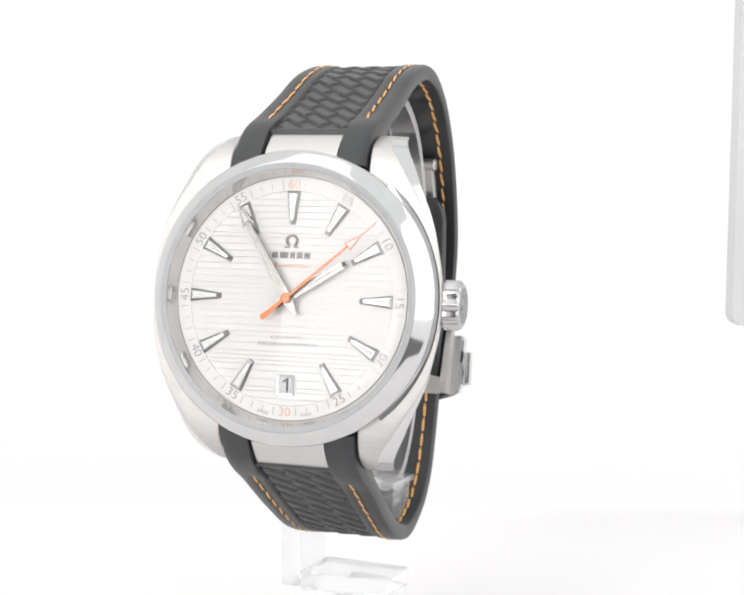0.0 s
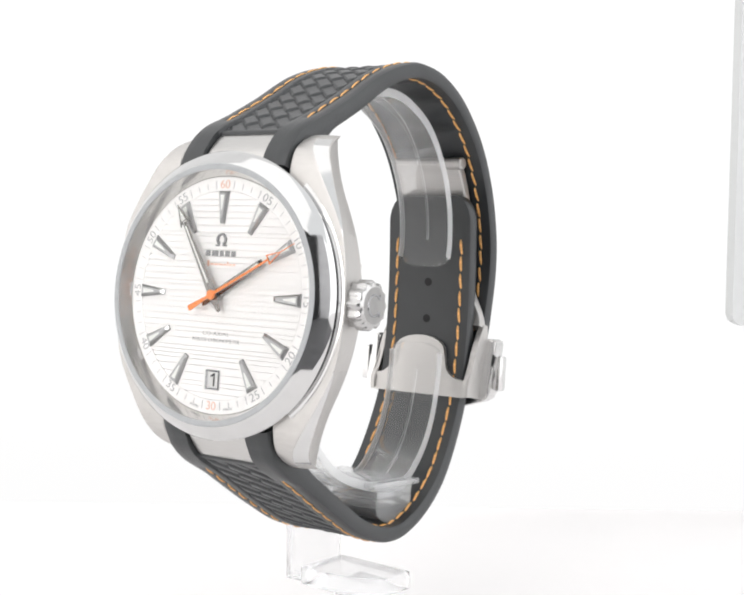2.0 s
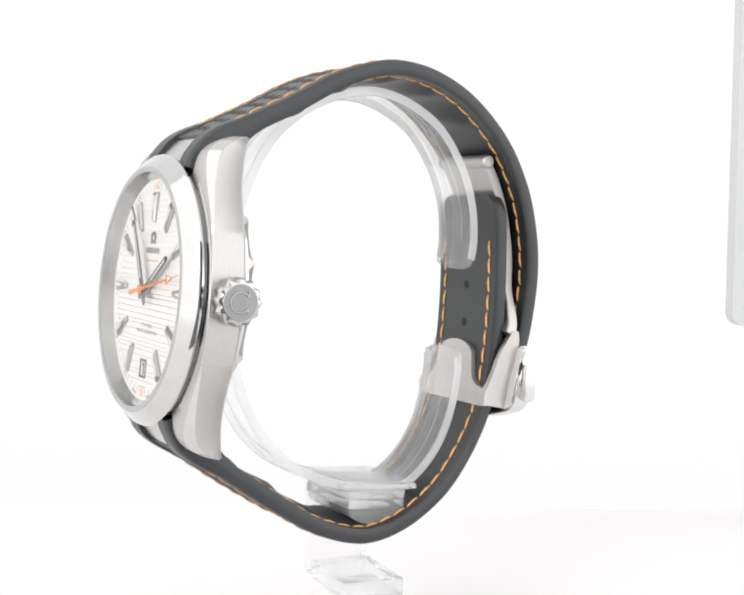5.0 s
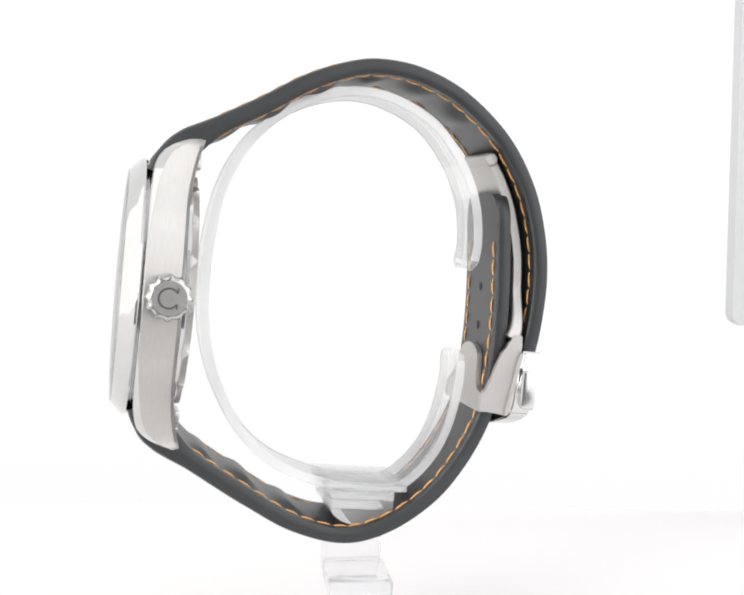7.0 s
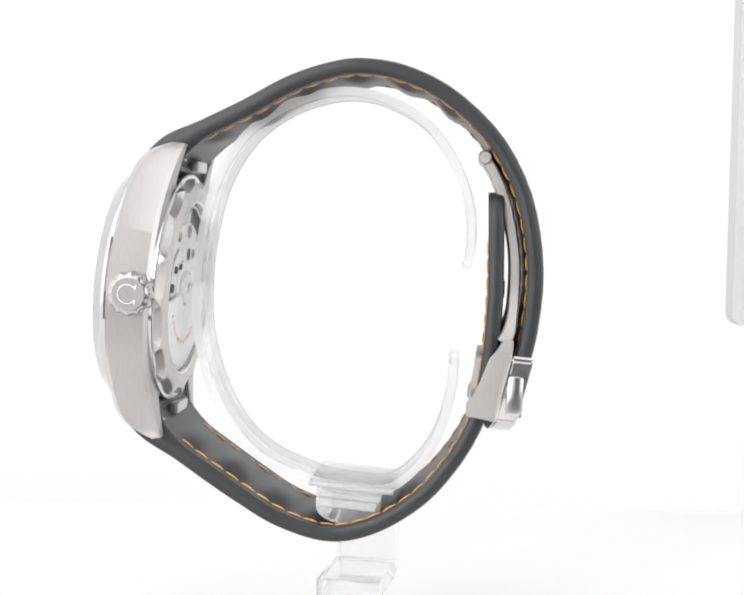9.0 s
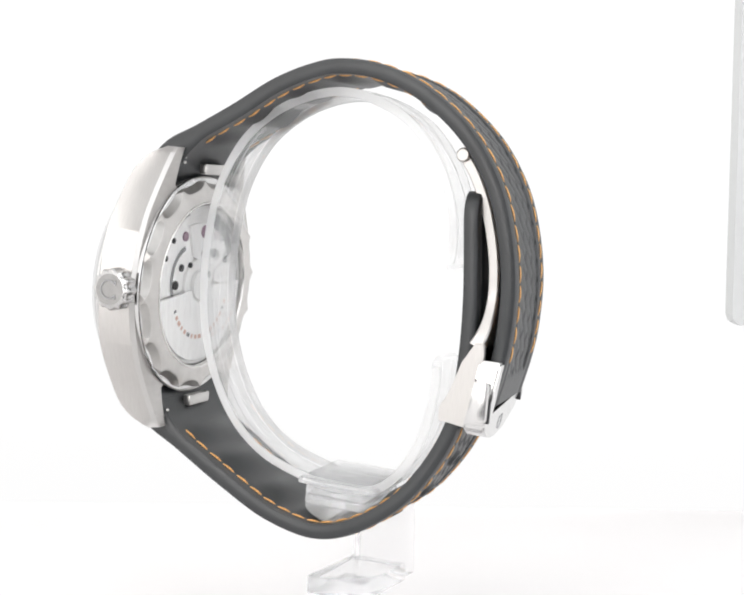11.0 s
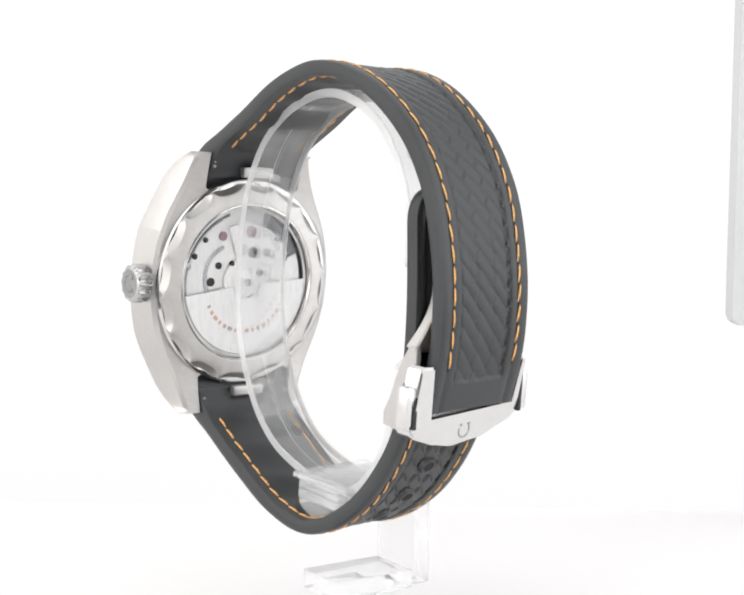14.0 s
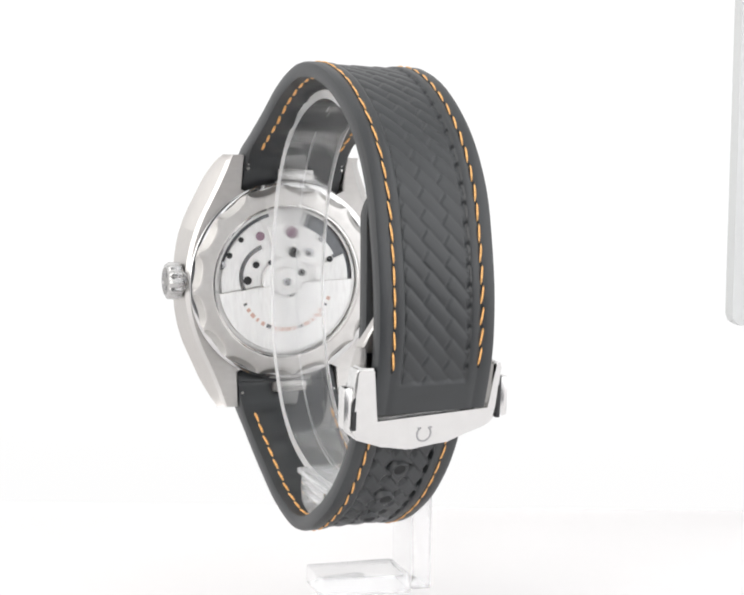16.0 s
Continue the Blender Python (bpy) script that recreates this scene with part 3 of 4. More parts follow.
def caseback_parts():
    bm = bmesh.new()
    n = 16 * 20
    rows = []

    def dip(a):
        u = ((a + radians(6)) * 8 / math.pi + 0.5) % 1.0 * 2 - 1
        return math.sqrt(max(0.0, 1 - (u / 0.9) ** 2))

    for f in (lambda a: (18.4, 7.3), lambda a: (18.4, 9.0 - 1.4 * dip(a)), lambda a: (18.35 - 1.5 * dip(a), 9.05 + 0.15 * dip(a)), lambda a: (18.25 - 1.5 * dip(a), 9.09 + 0.15 * dip(a)), lambda a: (16.1, 9.305), lambda a: (14.9, 9.4), lambda a: (14.65, 9.3), lambda a: (14.55, 8.6)):
        rows.append([(f(2 * math.pi * i / n)[0] * math.sin(2 * math.pi * i / n), f(2 * math.pi * i / n)[1], f(2 * math.pi * i / n)[0] * math.cos(2 * math.pi * i / n)) for i in range(n)])
    bridge(bm, rows, caps=False)
    back = part("caseback", bm, CASEBACK_STEEL, watch, "brushed steel caseback with scalloped edge", sharp=25)
    OFF = pose(0.0011, -0.0004, 0)
    back.matrix_basis = OFF
    # polished floors of the sixteen scallops
    bm = bmesh.new()
    rings = []
    for a in np.linspace(-radians(9.6), radians(9.6), 17):
        d = dip(a - radians(6))
        o, i = Vector((18.42, 9.0 - 1.4 * d)), Vector((18.37 - 1.5 * d, 9.06 + 0.15 * d))
        e = (i - o) * 0.06
        ring = [o + e + Vector((0.02, 0.03)), i - e + Vector((0.02, 0.03)), i - e - Vector((0.05, 0.06)), o + e - Vector((0.05, 0.06))]
        rings.append([(v.x * math.sin(a), v.y, v.x * math.cos(a)) for v in ring])
    bridge(bm, rings)
    first = part("scallop", bm, SCALLOP, back, "polished grey scallop")
    for k in range(16):
        sc = first if k == 0 else new("scallop", first.data)
        sc.parent = back
        sc.matrix_basis = pose(0, 0, 0, 0, 22.5 * k - 6, 0)
    part("window_ring", lathe([(14.68, 9.38), (14.4, 9.45), (14.18, 9.2), (14.18, 8.2), (14.64, 8.2)], 128, closed=True), REHAUT, back)
    win = part("caseback_window", lathe([(14.22, 9.25), (13.95, 9.5), (0, 9.6)], 96), BACK_CRYSTAL, back, "clear display window")
    win.visible_shadow = False
    mv = part("movement", lathe([(14.35, 7.55), (13.2, 7.5), (0, 7.5)], 96), BASE, watch, "automatic movement with rhodium plates")
    mv.matrix_basis = OFF @ Matrix.Diagonal((0.99, 1, 0.99, 1))
    # bridges
    def plate(name, out, y0, y1, mat=PLATE):
        bm = bmesh.new()
        prism(bm, out, y0, y1, 0.12)
        return part(name, bm, mat, mv, smooth=False)

    arc = lambda r, a0, a1, n=14: [(r * math.sin(radians(a)), r * math.cos(radians(a))) for a in np.linspace(a0, a1, n)]
    plate("bridge", arc(12.9, 25, 100) + arc(5.2, 100, 25), 8.0, 7.5)
    # dark plates laid on the base: the gaps' shade painted as colour
    plate("gap_shade_plate", arc(14.05, -94, -18) + arc(10.9, -18, -94), 7.62, 7.5, GAP_SHADE)
    plate("gap_shade_plate", arc(14.05, 16, 78) + arc(12.9, 78, 16), 7.62, 7.5, GAP_SHADE)
    plate("bridge", arc(11.1, -62, 20) + [(2.2, 5.0), (-1.0, 4.0), (-5.5, 3.2)], 8.15, 7.5)
    plate("bridge", arc(13.0, -98, -66, 8) + [(-6.2, 2.6), (-6.0, 0.5)], 7.95, 7.5)
    plate("bridge", arc(4.6, -180, 170, 30), 8.2, 7.5)
    # rotor
    bm = bmesh.new()
    prism(bm, arc(13.6, 94, 266, 40) + [(-3.6, -0.6)] + arc(3.2, 262, 98, 10)[::1] + [(3.6, -0.6)], 8.75, 8.35, 0.1)
    rotor = part("rotor", bm, PLATE, watch, "polished half-disc winding rotor", smooth=False)
    rotor.matrix_basis = OFF @ pose(0, 0, 0, 0, 5.5, 0) @ Matrix.Diagonal((0.99, 1, 0.99, 1))
    part("rotor_rim", lathe([(13.7, 8.3), (13.7, 8.5), (14.2, 8.5), (14.2, 8.2)], 96), BASE, mv)
    part("rotor_hub", lathe([(0, 9.0), (1.0, 9.0), (1.3, 8.85), (2.6, 8.8), (2.8, 8.3), (0, 8.3)], 40), PLATE, rotor)
    part("hub_screw", lathe([(0, 9.1), (0.75, 9.08), (0.85, 8.95)], 24), GREY_STEEL, rotor)
    # engraved lettering too small to read: short bars on an arc
    for k in range(17):
        a = 112 + k * 8.2
        bm = bmesh.new()
        block(bm, (-0.42, 8.74, -0.45), (0.42, 8.79, 0.45), 0)
        ob = part("engraved_bar", bm, RED_PRINT if k % 5 else GREY_STEEL, rotor, smooth=False)
        ob.matrix_basis = pose(9.3 * MM * math.sin(radians(a)), 0, 9.3 * MM * math.cos(radians(a)), 0, a, 0) @ Matrix.Diagonal((0.55 + 0.3 * (k % 3), 1, 0.8, 1))
    # jewels and screws
    for i, (x, z, r) in enumerate(((11.4, 5.0, 0.55), (13.0, 3.2, 0.75), (5.4, 8.7, 0.85), (-0.9, 9.5, 1.15), (-1.4, 5.6, 1.05), (-4.6, 5.6, 0.85), (6.1, 3.2, 0.65), (7.7, 0.2, 0.8), (2.5, -2.5, 0.6), (-1.4, -2.7, 0.7), (-3.2, 1.7, 0.7), (9.2, 8.0, 0.5), (3.1, 3.6, 0.5), (-7.0, 8.2, 0.6), (-9.0, 4.2, 0.55))):
        bm = lathe([(0, 8.32), (r * 0.8, 8.32), (r, 8.26), (r, 7.9)], 24)
        ob = part("jewel" if i in (3, 2) else "movement_screw", bm, RUBY if i in (2, 3) else GREY_STEEL if i % 4 == 1 else DARK, mv)
        ob.matrix_basis = pose(x * MM, 0, z * MM)
    bm = bmesh.new()
    rings = []
    for a in np.linspace(20, 120, 24):
        d = Vector((math.sin(radians(a)), 0, math.cos(radians(a))))
        c = Vector((3.0, 0, 1.0)) + d * 6.0
        rings.append([c + d * 0.4 + Vector((0, 8.05, 0)), c + d * 0.4 + Vector((0, 8.12, 0)), c - d * 0.4 + Vector((0, 8.12, 0)), c - d * 0.4 + Vector((0, 8.05, 0))])
    bridge(bm, rings)
    part("bridge_slot", bm, GREY_STEEL, mv, smooth=False)
    # spring bars behind the lugs
    for s in (1, -1):
        bm = bmesh.new()
        block(bm, (-3.4, 7.6, s * 20.4 - 0.95), (3.4, 9.1, s * 20.4 + 0.95), 0.4)
        part("spring_bar", bm, SATIN, watch, "steel spring bar", sharp=50)
        for x, dz in ((9.35, 0.0), (9.35, 0.9), (-9.35, 0.0), (-9.35, 0.9)):
            pin = part("spring_bar_tip", lathe([(0, 0.35), (0.22, 0.3), (0.3, 0.0), (0, 0.0)], 16), SATIN, watch)
            pin.matrix_basis = pose(x * MM, 8.2 * MM, s * (21.3 + dz) * MM)


caseback_parts()

# ---- strap ----
UPPER = ((0.9, 18.6), (2.0, 21.2), (4.4, 24.1), (9.0, 27.1), (16.5, 31.5), (23.6, 36.0), (30.0, 38.75), (35.5, 39.9), (42.6, 39.3), (50.3, 36.2), (57.9, 30.1), (63.1, 22.6), (65.9, 14.9), (67.0, 7.6), (66.75, 0.0), (65.95, -6.0), (64.55, -12.3))
LOWER = ((0.9, -18.6), (2.0, -21.0), (4.4, -23.9), (12.6, -28.8), (20.6, -33.3), (28.4, -37.0), (37.0, -38.6), (44.4, -36.5), (51.6, -31.3), (56.4, -25.2), (59.7, -18.6), (61.0, -13.0), (61.6, -5.0), (61.5, 3.0), (60.9, 11.0), (59.9, 20.9))


def strap(name, ctrl, side, label, scale_end):
    """A moulded strap along a curve: padded middle with a scale relief, smooth borders, a thread on both faces."""
    s, p, t = curve_points(ctrl, 0.19)
    nrm = np.stack([-t[:, 1], t[:, 0]], 1) * side
    L = s[-1]
    upper = side > 0

    def width(u):
        if upper:
            return 10.1 - 0.25 * smooth(8, 60, u)
        w = 10.1 - 0.9 * smooth(8, 50, u) - 0.3 * smooth(60, 90, u)
        e = L - u
        return w * (1 if e > 5 else math.sqrt(max(0.03, 1 - ((5 - e) / 5.2) ** 2)) * 0.45 + 0.55)

    def thick(u):
        return 5.2 - 2.4 * smooth(3, 15, u) - (0.3 * smooth(20, 40, u))

    def relief(x, u):
        """Overlapping slanted scales."""
        A = (u + side * 1.05 * x) / 3.15
        a = A - math.floor(A)
        C = (side * x - 1.3 * (a - 0.5)) / 3.73 + 0.5
        c = C - math.floor(C)
        a = 1 - a
        rear = smooth(28, 50, u) * (1.0 if upper else 0.45)
        deep = 0.0 if upper else 0.6 * smooth(40, 55, u)
        ramp = c ** 1.1 if c < 0.93 else (1 - c) / 0.07
        slope = 1 - (1 - a / 0.9) ** 2 * 0.9 if a < 0.9 else (1 - a) / 0.1 * 0.9 + 0.1
        pillow = math.sin(math.pi * a) ** 0.7
        seam = max(0.0, 1 - min(a, 1 - a) * 2.17 / 0.2)
        tick = max(0.0, 1 - min(c, 1 - c) * 3.0 / (0.2 + 0.6 * deep)) * smooth(0.05, 0.25, a) * smooth(0.9, 0.6, a)
        flat = rear * (0.5 if upper else 0.3)
        edge = 0.2 * smooth(-4.9, -5.2, x) * smooth(0.08, 0.3, a) * smooth(0.85, 0.6, a)   # notches along one border
        return 0.05 + 0.30 * slope * (1 - rear) + 0.40 * pillow * flat + 0.30 * ramp * (1 - 0.6 * rear) - (0.28 - 0.14 * rear + deep) * tick - 0.04 * seam - edge

    def place(k, x, h):
        off = -1.0 * smooth(40, 80, s[k]) - 0.8 * smooth(84, 106, s[k]) if upper else -1.0 * smooth(52, 76, s[k])
        tw = 0.035 * smooth(45, 75, s[k]) if upper else 0.0
        q = p[k] + nrm[k] * (h + tw * x + (0.5 * smooth(84, 104, s[k]) if upper else 0.0))
        return (x + off, q[0], q[1])

    bm = bmesh.new()
    xb = 5.6
    cols = np.linspace(-xb, xb, 65)
    rings = []
    for k in range(len(s)):
        u, w, th = s[k], width(s[k]), thick(s[k])
        f = w / 10.1
        on = smooth(7.0, 8.2, u) * (1 - smooth(L - scale_end - 1, L - scale_end, u)) if upper else smooth(7.0, 8.2, u) * (1 - smooth(76, 78, u))
        low = 1 - smooth(5.8, 6.8, u)
        step = 0.42 * (1 - smooth(7.5, 14.0, u))     # raised shoulders beside the steel link
        dip = 0.16 * smooth(10.0, 11.5, u)            # groove for the thread
        ring = [(-w, -0.75), (-w + 0.22, -0.22 + step * 0.8), (-w + 0.75, step)]
        ring += [(-8.05 * f, step), (-7.7 * f, step - dip), (-7.35 * f, step - dip), (-7.0 * f, step), (-6.1 * f, step), (-5.8 * f, step - 0.1 * on)]
        for x in cols:
            h = -0.5 * on + 0.85 * on * relief(x, u) - 2.3 * low
            if abs(abs(x) - xb) < 0.01:
                h = min(h, -0.35 * on - 2.3 * low)
            ring.append((x * f, h))
        ring += [(5.8 * f, step - 0.1 * on), (6.1 * f, step), (7.0 * f, step), (7.35 * f, step - dip), (7.7 * f, step - dip), (8.05 * f, step)]
        ring += [(w - 0.75, step), (w - 0.22, -0.22 + step * 0.8), (w, -0.75), (w, -th + 0.4), (w - 0.3, -th), (w - 1.6, -th)]
        pad = (0.1 + 0.75 * math.sin(math.pi * u / 9.0) ** 2) * smooth(10, 16, u) * (1 - smooth(60, 64, u))
        ring += [(6.8 * f, -th), (5.6 * f, -th - pad), (0, -th - pad), (-5.6 * f, -th - pad), (-6.8 * f, -th), (-w + 1.6, -th), (-w + 0.3, -th), (-w, -th + 0.4)]
        rings.append([place(k, x, h) for x, h in ring])
    bridge(bm, rings)
    ob = part(name, bm, RUBBER, watch, label, sharp=40)

    # thread: separate stitches in the grooves
    bm = bmesh.new()
    rr = []
    for v in np.linspace(-1, 1, 9):
        r = 0.155 * math.sqrt(max(0.05, 1 - abs(v) ** 3))
        rr.append([(r * 1.15 * math.cos(a), 1.42 * v, 0.10 - 0.14 * v * v + r * 0.8 * math.sin(a)) for a in np.linspace(0, 2 * math.pi, 7)[:-1]])
    bridge(bm, rr)
    first = part("stitch", bm, THREAD, ob)
    mesh = first.data
    made = 0
    for x0 in (7.52, -7.52):
        for face in (0, 1):
            u = 12.0 if face == 0 else 13.5
            u_end = (L - 7.0) if upper else (L - 9 if face else 77)
            while u < u_end:
                k = int(np.searchsorted(s, u))
                f = width(u) / 10.1
                up = nrm[k] if face == 0 else -nrm[k]
                h = -0.02 if face == 0 else -thick(u) + (0.03 if u < 45 else -0.02)
                c = Vector(place(k, x0 * f * (1 if face == 0 else 1.03), h))
                Y = Vector((0, t[k][0], t[k][1]))
                Z = Vector((0, up[0], up[1]))
                X = Y.cross(Z)
                m = Matrix((X, Y, Z)).transposed().to_4x4()
                st = first if made == 0 else new("stitch", mesh)
                st.parent = ob
                st.matrix_basis = Matrix.Translation(c * MM) @ m @ pose(0, 0, 0, 0, 0, random.uniform(2, 8) * (1 if x0 > 0 else -1)) @ Matrix.Diagonal((1.45, 1, 1.2, 1) if face else (1, 1, 1, 1))
                made += 1
                u += 3.15
    # dark needle holes between the stitches
    bm = bmesh.new()
    bridge(bm, [[(0.26 * math.cos(a), 0.42 * math.sin(a), h) for a in np.linspace(0, 2 * math.pi, 9)[:-1]] for h in (-0.2, 0.0)])
    hole = part("needle_hole", bm, HOLE, ob)
    made = 0
    for x0 in (7.52, -7.52):
        u = 12.0 - 1.575
        while u < (L - 6.5 if upper else 77):
            k = int(np.searchsorted(s, u))
            Y, Z = Vector((0, t[k][0], t[k][1])), Vector((0, nrm[k][0], nrm[k][1]))
            h = hole if made == 0 else new("needle_hole", hole.data)
            h.parent = ob
            h.matrix_basis = Matrix.Translation(Vector(place(k, x0 * width(u) / 10.1, -0.1)) * MM) @ Matrix((Y.cross(Z), Y, Z)).transposed().to_4x4()
            made += 1
            u += 3.15
    return ob, (s, p, t, nrm, place, thick)


upper_strap, UP = strap("upper_strap", UPPER, 1, "grey rubber strap half with orange stitching", 4.2)
lower_strap, LOW = strap("lower_strap", LOWER, -1, "grey rubber strap half with orange stitching and holes", 5.0)


def strap_holes():
    s, p, t, nrm, place, thick = LOW
    for z in (-34.2, -29.3, -23.4, -1.8, 5.1):
        k = int(np.argmin(np.abs(p[:, 1] - z) + 100 * (s < 45)))
        for face in (0, 1):
            up = nrm[k] if face == 0 else -nrm[k]
            bm = bmesh.new()
            lathe([(1.0, 0.5), (1.0, 0.0), (1.15, -0.14), (1.45, -0.1), (1.8, 0.7)] if face == 0 else [(0, -0.02), (0.75, -0.02), (0.8, 0.2)], 24, bm=bm)
            c = Vector(place(k, 0, (0.16 if face == 0 else -thick(s[k]) - 0.02)))
            Z = -Vector((0, up[0], up[1]))
            Y = Vector((0, t[k][0], t[k][1]))
            m = Matrix((Y.cross(Z), Z, -Y)).transposed().to_4x4()
            ob = part("strap_hole", bm, HOLE if face else RUBBER, lower_strap)
            ob.matrix_basis = Matrix.Translation(c * MM) @ m
            if face == 0:
                bm = lathe([(0, 0.03), (1.01, 0.03), (1.01, 0.5)], 20)
                part("hole_bottom", bm, HOLE, lower_strap).matrix_basis = Matrix.Translation(c * MM) @ m


strap_holes()


def end_links():
    for sgn in (1, -1):
        path = [(1.1, 18.4), (2.0, 20.9), (3.9, 23.2), (4.9, 23.9)]
        s, p, t = curve_points(path, 0.5)
        bm = bmesh.new()
        rings = []
        for k in range(len(s)):
            n = np.array([-t[k][1], t[k][0]])
            rings.append([(x, p[k][0] + n[0] * h, sgn * (p[k][1] + n[1] * h)) for x, h in ((-5.65, -0.3), (-5.4, 0.0), (5.4, 0.0), (5.65, -0.3), (5.65, -2.0), (-5.65, -2.0))])
        bridge(bm, rings)
        part("end_link", bm, SATIN, watch, "brushed steel link between the lugs")


end_links()


def clasp_parts():
    # blade from the hinge to the keeper
    path = [(56.6, 26.2), (58.6, 23.4), (61.0, 18.2), (62.9, 11.0), (63.5, 4.0), (63.3, -1.0), (61.9, -4.6), (60.3, -7.6), (59.3, -10.5), (58.5, -13.0), (58.0, -15.0)]
    s, p, t = curve_points(path, 0.6)
    bm = bmesh.new()
    rings = []
    for k in range(len(s)):
        n = np.array([-t[k][1], t[k][0]])
        th = 1.3 + 0.5 * smooth(25, 34, s[k])
        w = 6.7 + 3.6 * smooth(6.0, -4.0, p[k][1])
        rings.append([(x - 1.0, p[k][0] + n[0] * h, p[k][1] + n[1] * h) for x, h in ((-w, 0.3), (-w + 0.25, 0.55), (w - 0.25, 0.55), (w, 0.3), (w, 0.3 - th), (w - 0.25, -th + 0.1), (-w + 0.25, -th + 0.1), (-w, 0.3 - th))])
    k0 = int(np.argmin(np.abs(p[:, 1] + 3.6)))
    bridge(bm, rings[:k0])
    clasp = part("clasp_blade", bm, BRUSHED, watch, "curved steel folding blade")
    # side cheeks that carry the keeper
    for sx in (1, -1):
        bm = bmesh.new()
        out = [(62.1, -2.4), (61.6, -3.9), (60.3, -5.6), (59.7, -7.6), (59.3, -9.6), (58.6, -11.3), (57.7, -12.3), (57.2, -13.4), (57.3, -15.4), (61.5, -15.6), (62.4, -16.2), (63.4, -12.0), (63.8, -4.0), (63.7, -2.4)]
        rings = [[(sx * x - 0.9, y, z) for y, z in out] for x in (9.3, 10.35)]
        bridge(bm, rings)
        bmesh.ops.bevel(bm, geom=list(bm.edges), offset=0.18, segments=2, affect="EDGES")
        part("keeper_cheek", bm, BRUSHED, clasp)
    bm = bmesh.new()
    # keeper bar with a rounded tongue, inside the loop
    out = []
    for x, z in ((-9.8, -15.6), (9.8, -15.6), (9.8, -12.6)):
        out.append((x, z))
    for a in np.linspace(0, 90, 7):
        out.append((5.6 + 3.2 - 3.2 * math.sin(radians(a)) - 0.0, -12.4 + 3.2 - 3.2 * math.cos(radians(a))))
    for a in np.linspace(0, 180, 13):
        out.append((5.2 * math.cos(radians(a)), -7.5 + 2.6 * math.sin(radians(a))))
    for a in np.linspace(90, 0, 7):
        out.append((-(5.6 + 3.2 - 3.2 * math.sin(radians(a))), -12.4 + 3.2 - 3.2 * math.cos(radians(a))))
    out.append((-9.8, -12.6))
    rings = []
    lean = lambda z: 57.6 + 0.05 * (z + 15)
    for d in (0.0, 0.9):
        rings.append([(x - 1.4, lean(z) + d, z) for x, z in out])
    bridge(bm, rings)
    part("keeper", bm, BRUSHED, clasp, "brushed steel keeper with a rounded tongue")
    # hinge barrel
    bm = bmesh.new()
    bridge(bm, [[(x, 56.3 + r * math.sin(k * math.pi / 10), 26.2 + r * math.cos(k * math.pi / 10)) for k in range(20)] for x, r in ((-8.2, 0.9), (-7.9, 1.15), (6.0, 1.15), (6.3, 0.9))])
    hinge = part("hinge", bm, BRUSHED, clasp, "steel hinge barrel")
    # outer cover: two arms and a bar with a shallow point
    bm = bmesh.new()
    ys = lambda z, x=0.0: 66.2 + 0.17 * (z + 5.0) + 0.085 * x
    out = [(8.6, -4.6), (11.4, -4.4), (11.9, -5.0), (11.9, -14.6), (11.0, -15.6), (6.5, -17.1), (1.4, -18.1), (-5.2, -17.3), (-12.3, -15.2), (-13.6, -14.0), (-13.6, -5.4), (-13.2, -4.8), (-12.1, -4.9), (-12.2, -12.6), (7.9, -13.3)]
    o2 = [(x - 0.6, z - 0.4) for x, z in out]
    n = len(out)
    bridge(bm, [[(x, ys(z, x) - 3.4, z) for x, z in o2], [(x, ys(z, x), z) for x, z in o2]])
    bmesh.ops.bevel(bm, geom=list(bm.edges), offset=0.5, segments=4, affect="EDGES", clamp_overlap=True)
    cover = part("clasp_cover", bm, CLASP, watch, "polished steel clasp cover", sharp=50)
    # push buttons
    for sx, xm in ((1, 11.2), (-1, -14.6)):
        bm = bmesh.new()
        x0, x1 = sorted((xm, xm + sx * 1.5))
        yb = 63.4 if sx > 0 else 61.3
        block(bm, (x0, yb, -14.2), (x1, yb + 2.5, -7.8), 0.65)
        part("push_button", bm, CLASP, cover, "steel push button", sharp=50)
        bm = bmesh.new()
        x0, x1 = sorted((xm + sx * 0.05, xm - sx * 0.6))
        block(bm, (x0, yb - 0.12, -14.35), (x1 + 0.02, yb + 2.62, -7.65), 0.1)
        part("button_seat", bm, DARK, cover)
    # open ring emblem, feet up
    bm = bmesh.new()
    rings = []
    for a in np.linspace(35, 325, 30):
        d = Vector((math.sin(radians(a)), 0.17 * math.cos(radians(a)) + 0.085 * math.sin(radians(a)), math.cos(radians(a))))
        c = Vector((-1.4, ys(-16.0, -1.4), -16.0)) + d * 1.2
        rings.append([c + d * 0.15, c + d * 0.11 + Vector((0, 0.09, 0)), c - d * 0.11 + Vector((0, 0.09, 0)), c - d * 0.15])
    bridge(bm, rings)
    for sx in (1, -1):
        block(bm, (sx * 0.95 - 1.72, ys(-15.0, sx * 0.95 - 1.4) - 0.09, -15.12), (sx * 0.95 - 1.08, ys(-15.0, sx * 0.95 - 1.4) + 0.06, -14.9), 0)
    part("emblem", bm, GREY_STEEL, cover)


clasp_parts()

# ---- clear display stand ----
stand = tagged(new("display_stand"), "clear acrylic display stand with an open cuff", "stand")


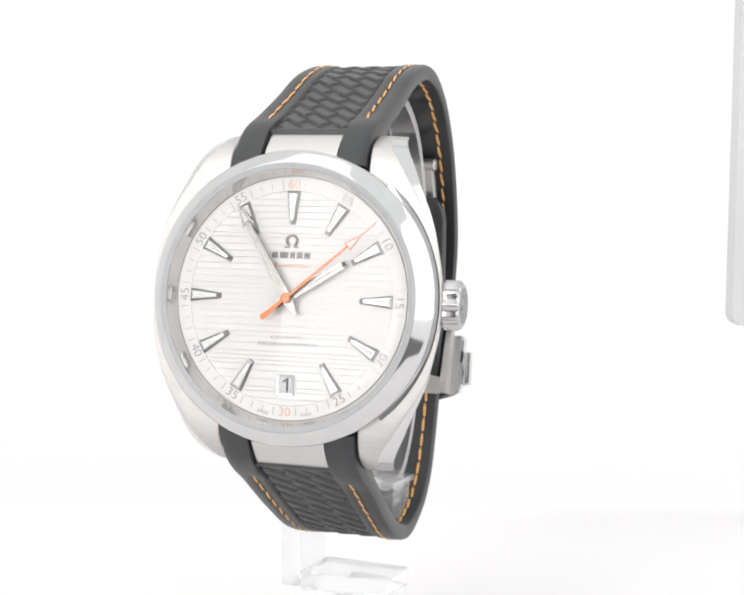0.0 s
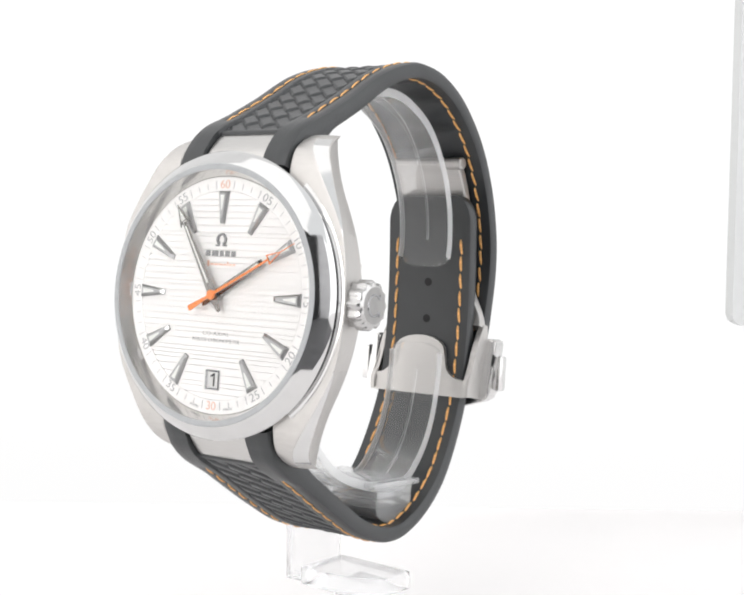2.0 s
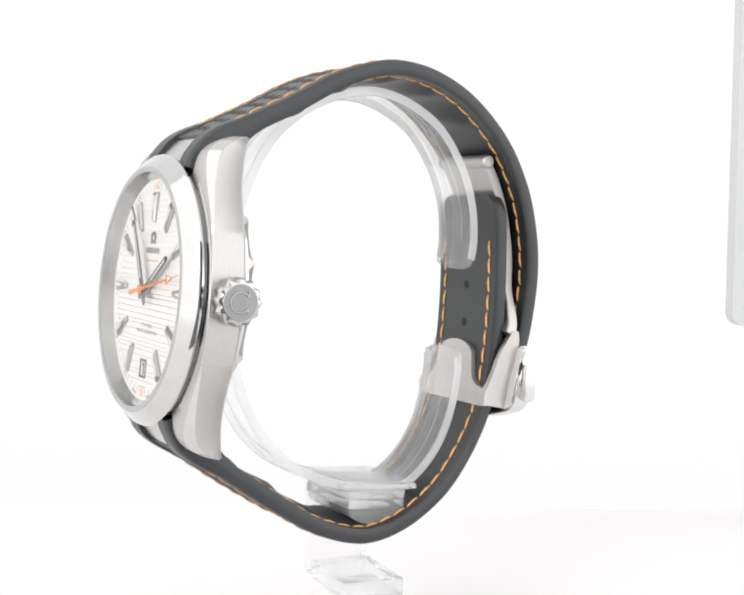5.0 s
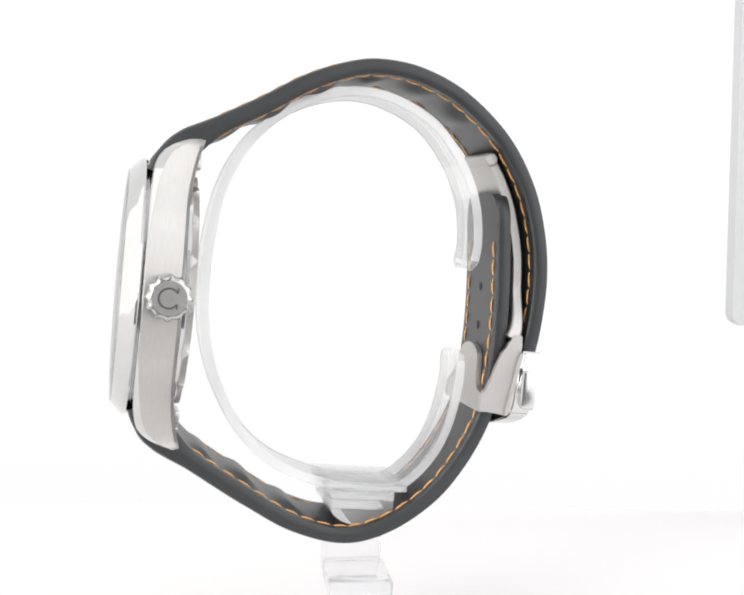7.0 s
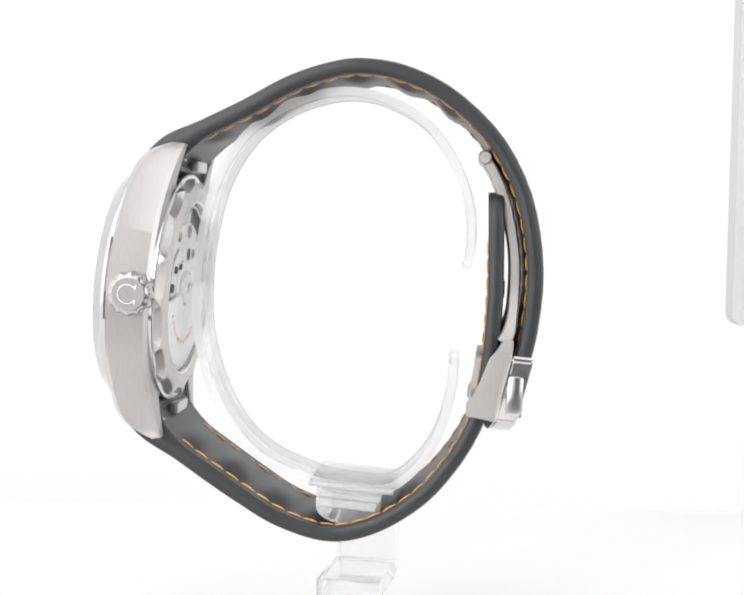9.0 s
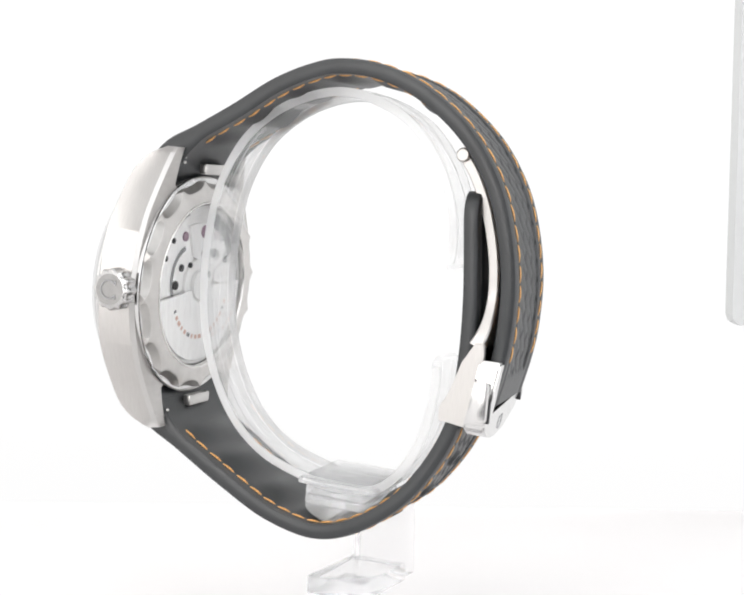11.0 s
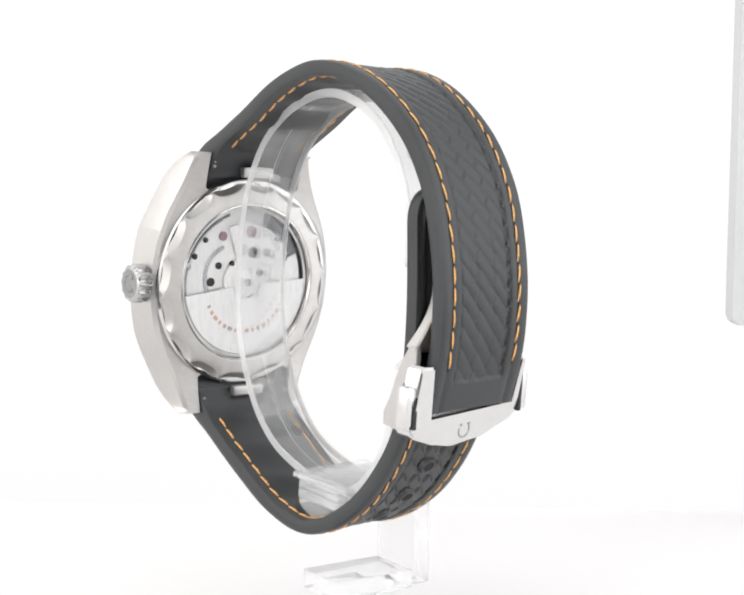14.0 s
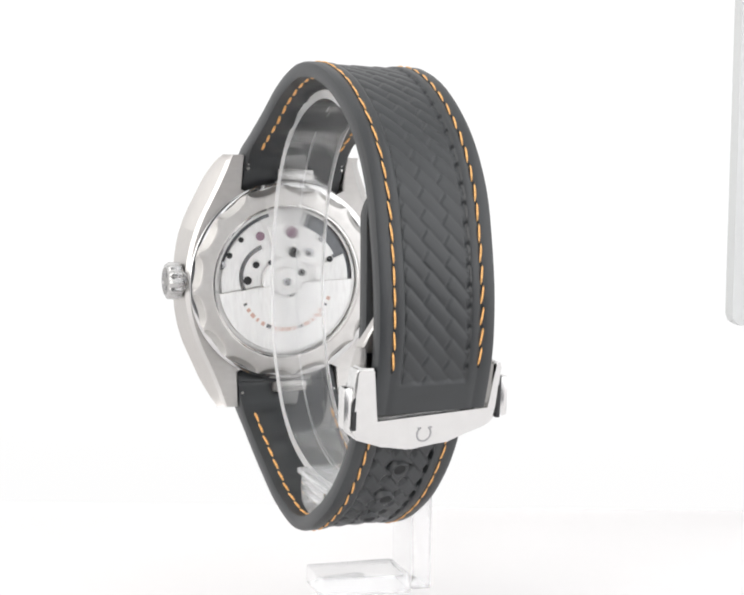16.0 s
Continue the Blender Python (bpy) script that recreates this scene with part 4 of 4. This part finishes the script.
def stand_parts():
    place = pose(0, 0, EYE_H)

    def bake(bm, frame_m):
        m = Matrix.Diagonal((1000, 1000, 1000, 1)) @ frame_m @ Matrix.Diagonal((MM, MM, MM, 1))
        bmesh.ops.transform(bm, matrix=m, verts=bm.verts)
        return bm

    path = [(55.0, 7.6), (55.6, 12.0), (54.6, 18.5), (51.6, 25.0), (46.5, 30.8), (40.0, 34.0), (34.0, 34.9), (28.0, 33.7), (22.0, 30.7), (16.6, 25.6), (12.8, 18.0), (11.2, 9.0), (11.0, 1.0), (11.9, -7.0), (14.6, -15.0), (19.0, -22.0), (25.0, -26.8), (33.0, -29.5), (39.5, -30.4), (45.8, -29.6), (50.4, -25.4), (53.3, -19.6), (54.7, -12.0), (54.5, -6.2)]
    s, p, t = curve_points(path, 0.8)
    bm = bmesh.new()
    rings = []
    for k in range(len(s)):
        n = np.array([t[k][1], -t[k][0]])
        e = min(s[k], s[-1] - s[k])
        w = 5.0 * (1 if e > 2.2 else 0.55 + 0.45 * math.sqrt(max(0.0, 1 - ((2.2 - e) / 2.2) ** 2)))
        h = 0.8
        rings.append([(x - 0.1, p[k][0] + n[0] * d, p[k][1] + n[1] * d) for x, d in ((-w, -h + 0.25), (-w + 0.25, -h), (w - 0.25, -h), (w, -h + 0.25), (w, h - 0.25), (w - 0.25, h), (-w + 0.25, h), (-w, h - 0.25))])
    bridge(bm, rings)
    cuff = part("cuff", bake(bm, WATCH), ACRYLIC, stand, "clear bent acrylic cuff")
    bm = bmesh.new()
    rings = []
    for k in range(6, len(s) - 6):
        n = np.array([t[k][1], -t[k][0]])
        rings.append([(x - 0.1, p[k][0] + n[0] * d, p[k][1] + n[1] * d) for x, d in ((-0.1, 0.79), (0.0, 0.86), (0.1, 0.79))])
    bridge(bm, rings)
    part("cuff_seam", bake(bm, WATCH), FROSTED, cuff, "moulding seam")
    # sawn edges of the cuff
    for sx in (1, -1):
        bm = bmesh.new()
        rings = []
        for k in range(2, len(s) - 2):
            n = np.array([t[k][1], -t[k][0]])
            rings.append([(x - 0.1, p[k][0] + n[0] * d, p[k][1] + n[1] * d) for x, d in ((sx * 5.01, -0.74), (sx * 5.16, -0.66), (sx * 5.16, 0.66), (sx * 5.01, 0.74))])
        bridge(bm, rings)
        part("cuff_edge", bake(bm, WATCH), FROSTED, cuff, "frosted sawn edge")
    bm = bmesh.new()
    block(bm, (-9.0, 33.0, -30.1), (7.2, 47.0, -29.1), 0.3)
    block(bm, (-8.4, 34.4, -31.7), (6.9, 45.0, -30.15), 0.25)
    block(bm, (-8.4, 34.4, -33.3), (6.9, 45.0, -31.75), 0.25)
    part("saddle_block", bake(bm, WATCH), SADDLE, stand, "clear acrylic block under the cuff")
    bm = bmesh.new()
    out = []
    for a in np.linspace(0, 180, 15):
        out.append((39.7 + 5.2 * math.cos(radians(a)), -33.35 - 2.6 * math.sin(radians(a))))
    bridge(bm, [[(x, y, z) for y, z in out] for x in (-8.0, 6.8)])
    part("saddle_foot", bake(bm, WATCH), SADDLE, stand)
    bm = bmesh.new()
    block(bm, (-11.8, -5.3, -62.0), (-8.2, 5.3, -44.0), 0.5)
    part("side_plate", bake(bm, place), FOOT_ACRYLIC, stand, "clear acrylic side plate")
    bm = bmesh.new()
    block(bm, (-8.15, -5.3, -62.4), (7.6, 5.5, -59.2), 0.5)
    part("foot_plate", bake(bm, place), FOOT_ACRYLIC, stand, "clear acrylic foot plate")
    bm = bmesh.new()
    block(bm, (-2.1, -3.3, -74.0), (4.9, 3.7, -62.45), 0.5)
    part("stem", bake(bm, place), FOOT_ACRYLIC, stand)
    bm = bmesh.new()
    block(bm, (-18, -18, -75.9), (18, 18, -74.0), 0.5)
    part("base_plate", bake(bm, place), FOOT_ACRYLIC, stand)


stand_parts()

# ---- turning ----
TURN = [(2 * k, 23.47 + 17.434 * k) for k in range(9)]   # the turntable runs at one speed


def motions():
    walk(watch, [(t, pose(0, 0, 0, 0, 0, -a) @ WATCH) for t, a in TURN])
    walk(stand, [(t, pose(0, 0, 0, 0, 0, -a)) for t, a in TURN])
    walk(second_hand, [(t, pose(0, 0, 0, 0, 49.8 + 6.0 * t, 0)) for t in (0, 2, 4, 6, 8, 10, 12, 14, 16)])


motions()
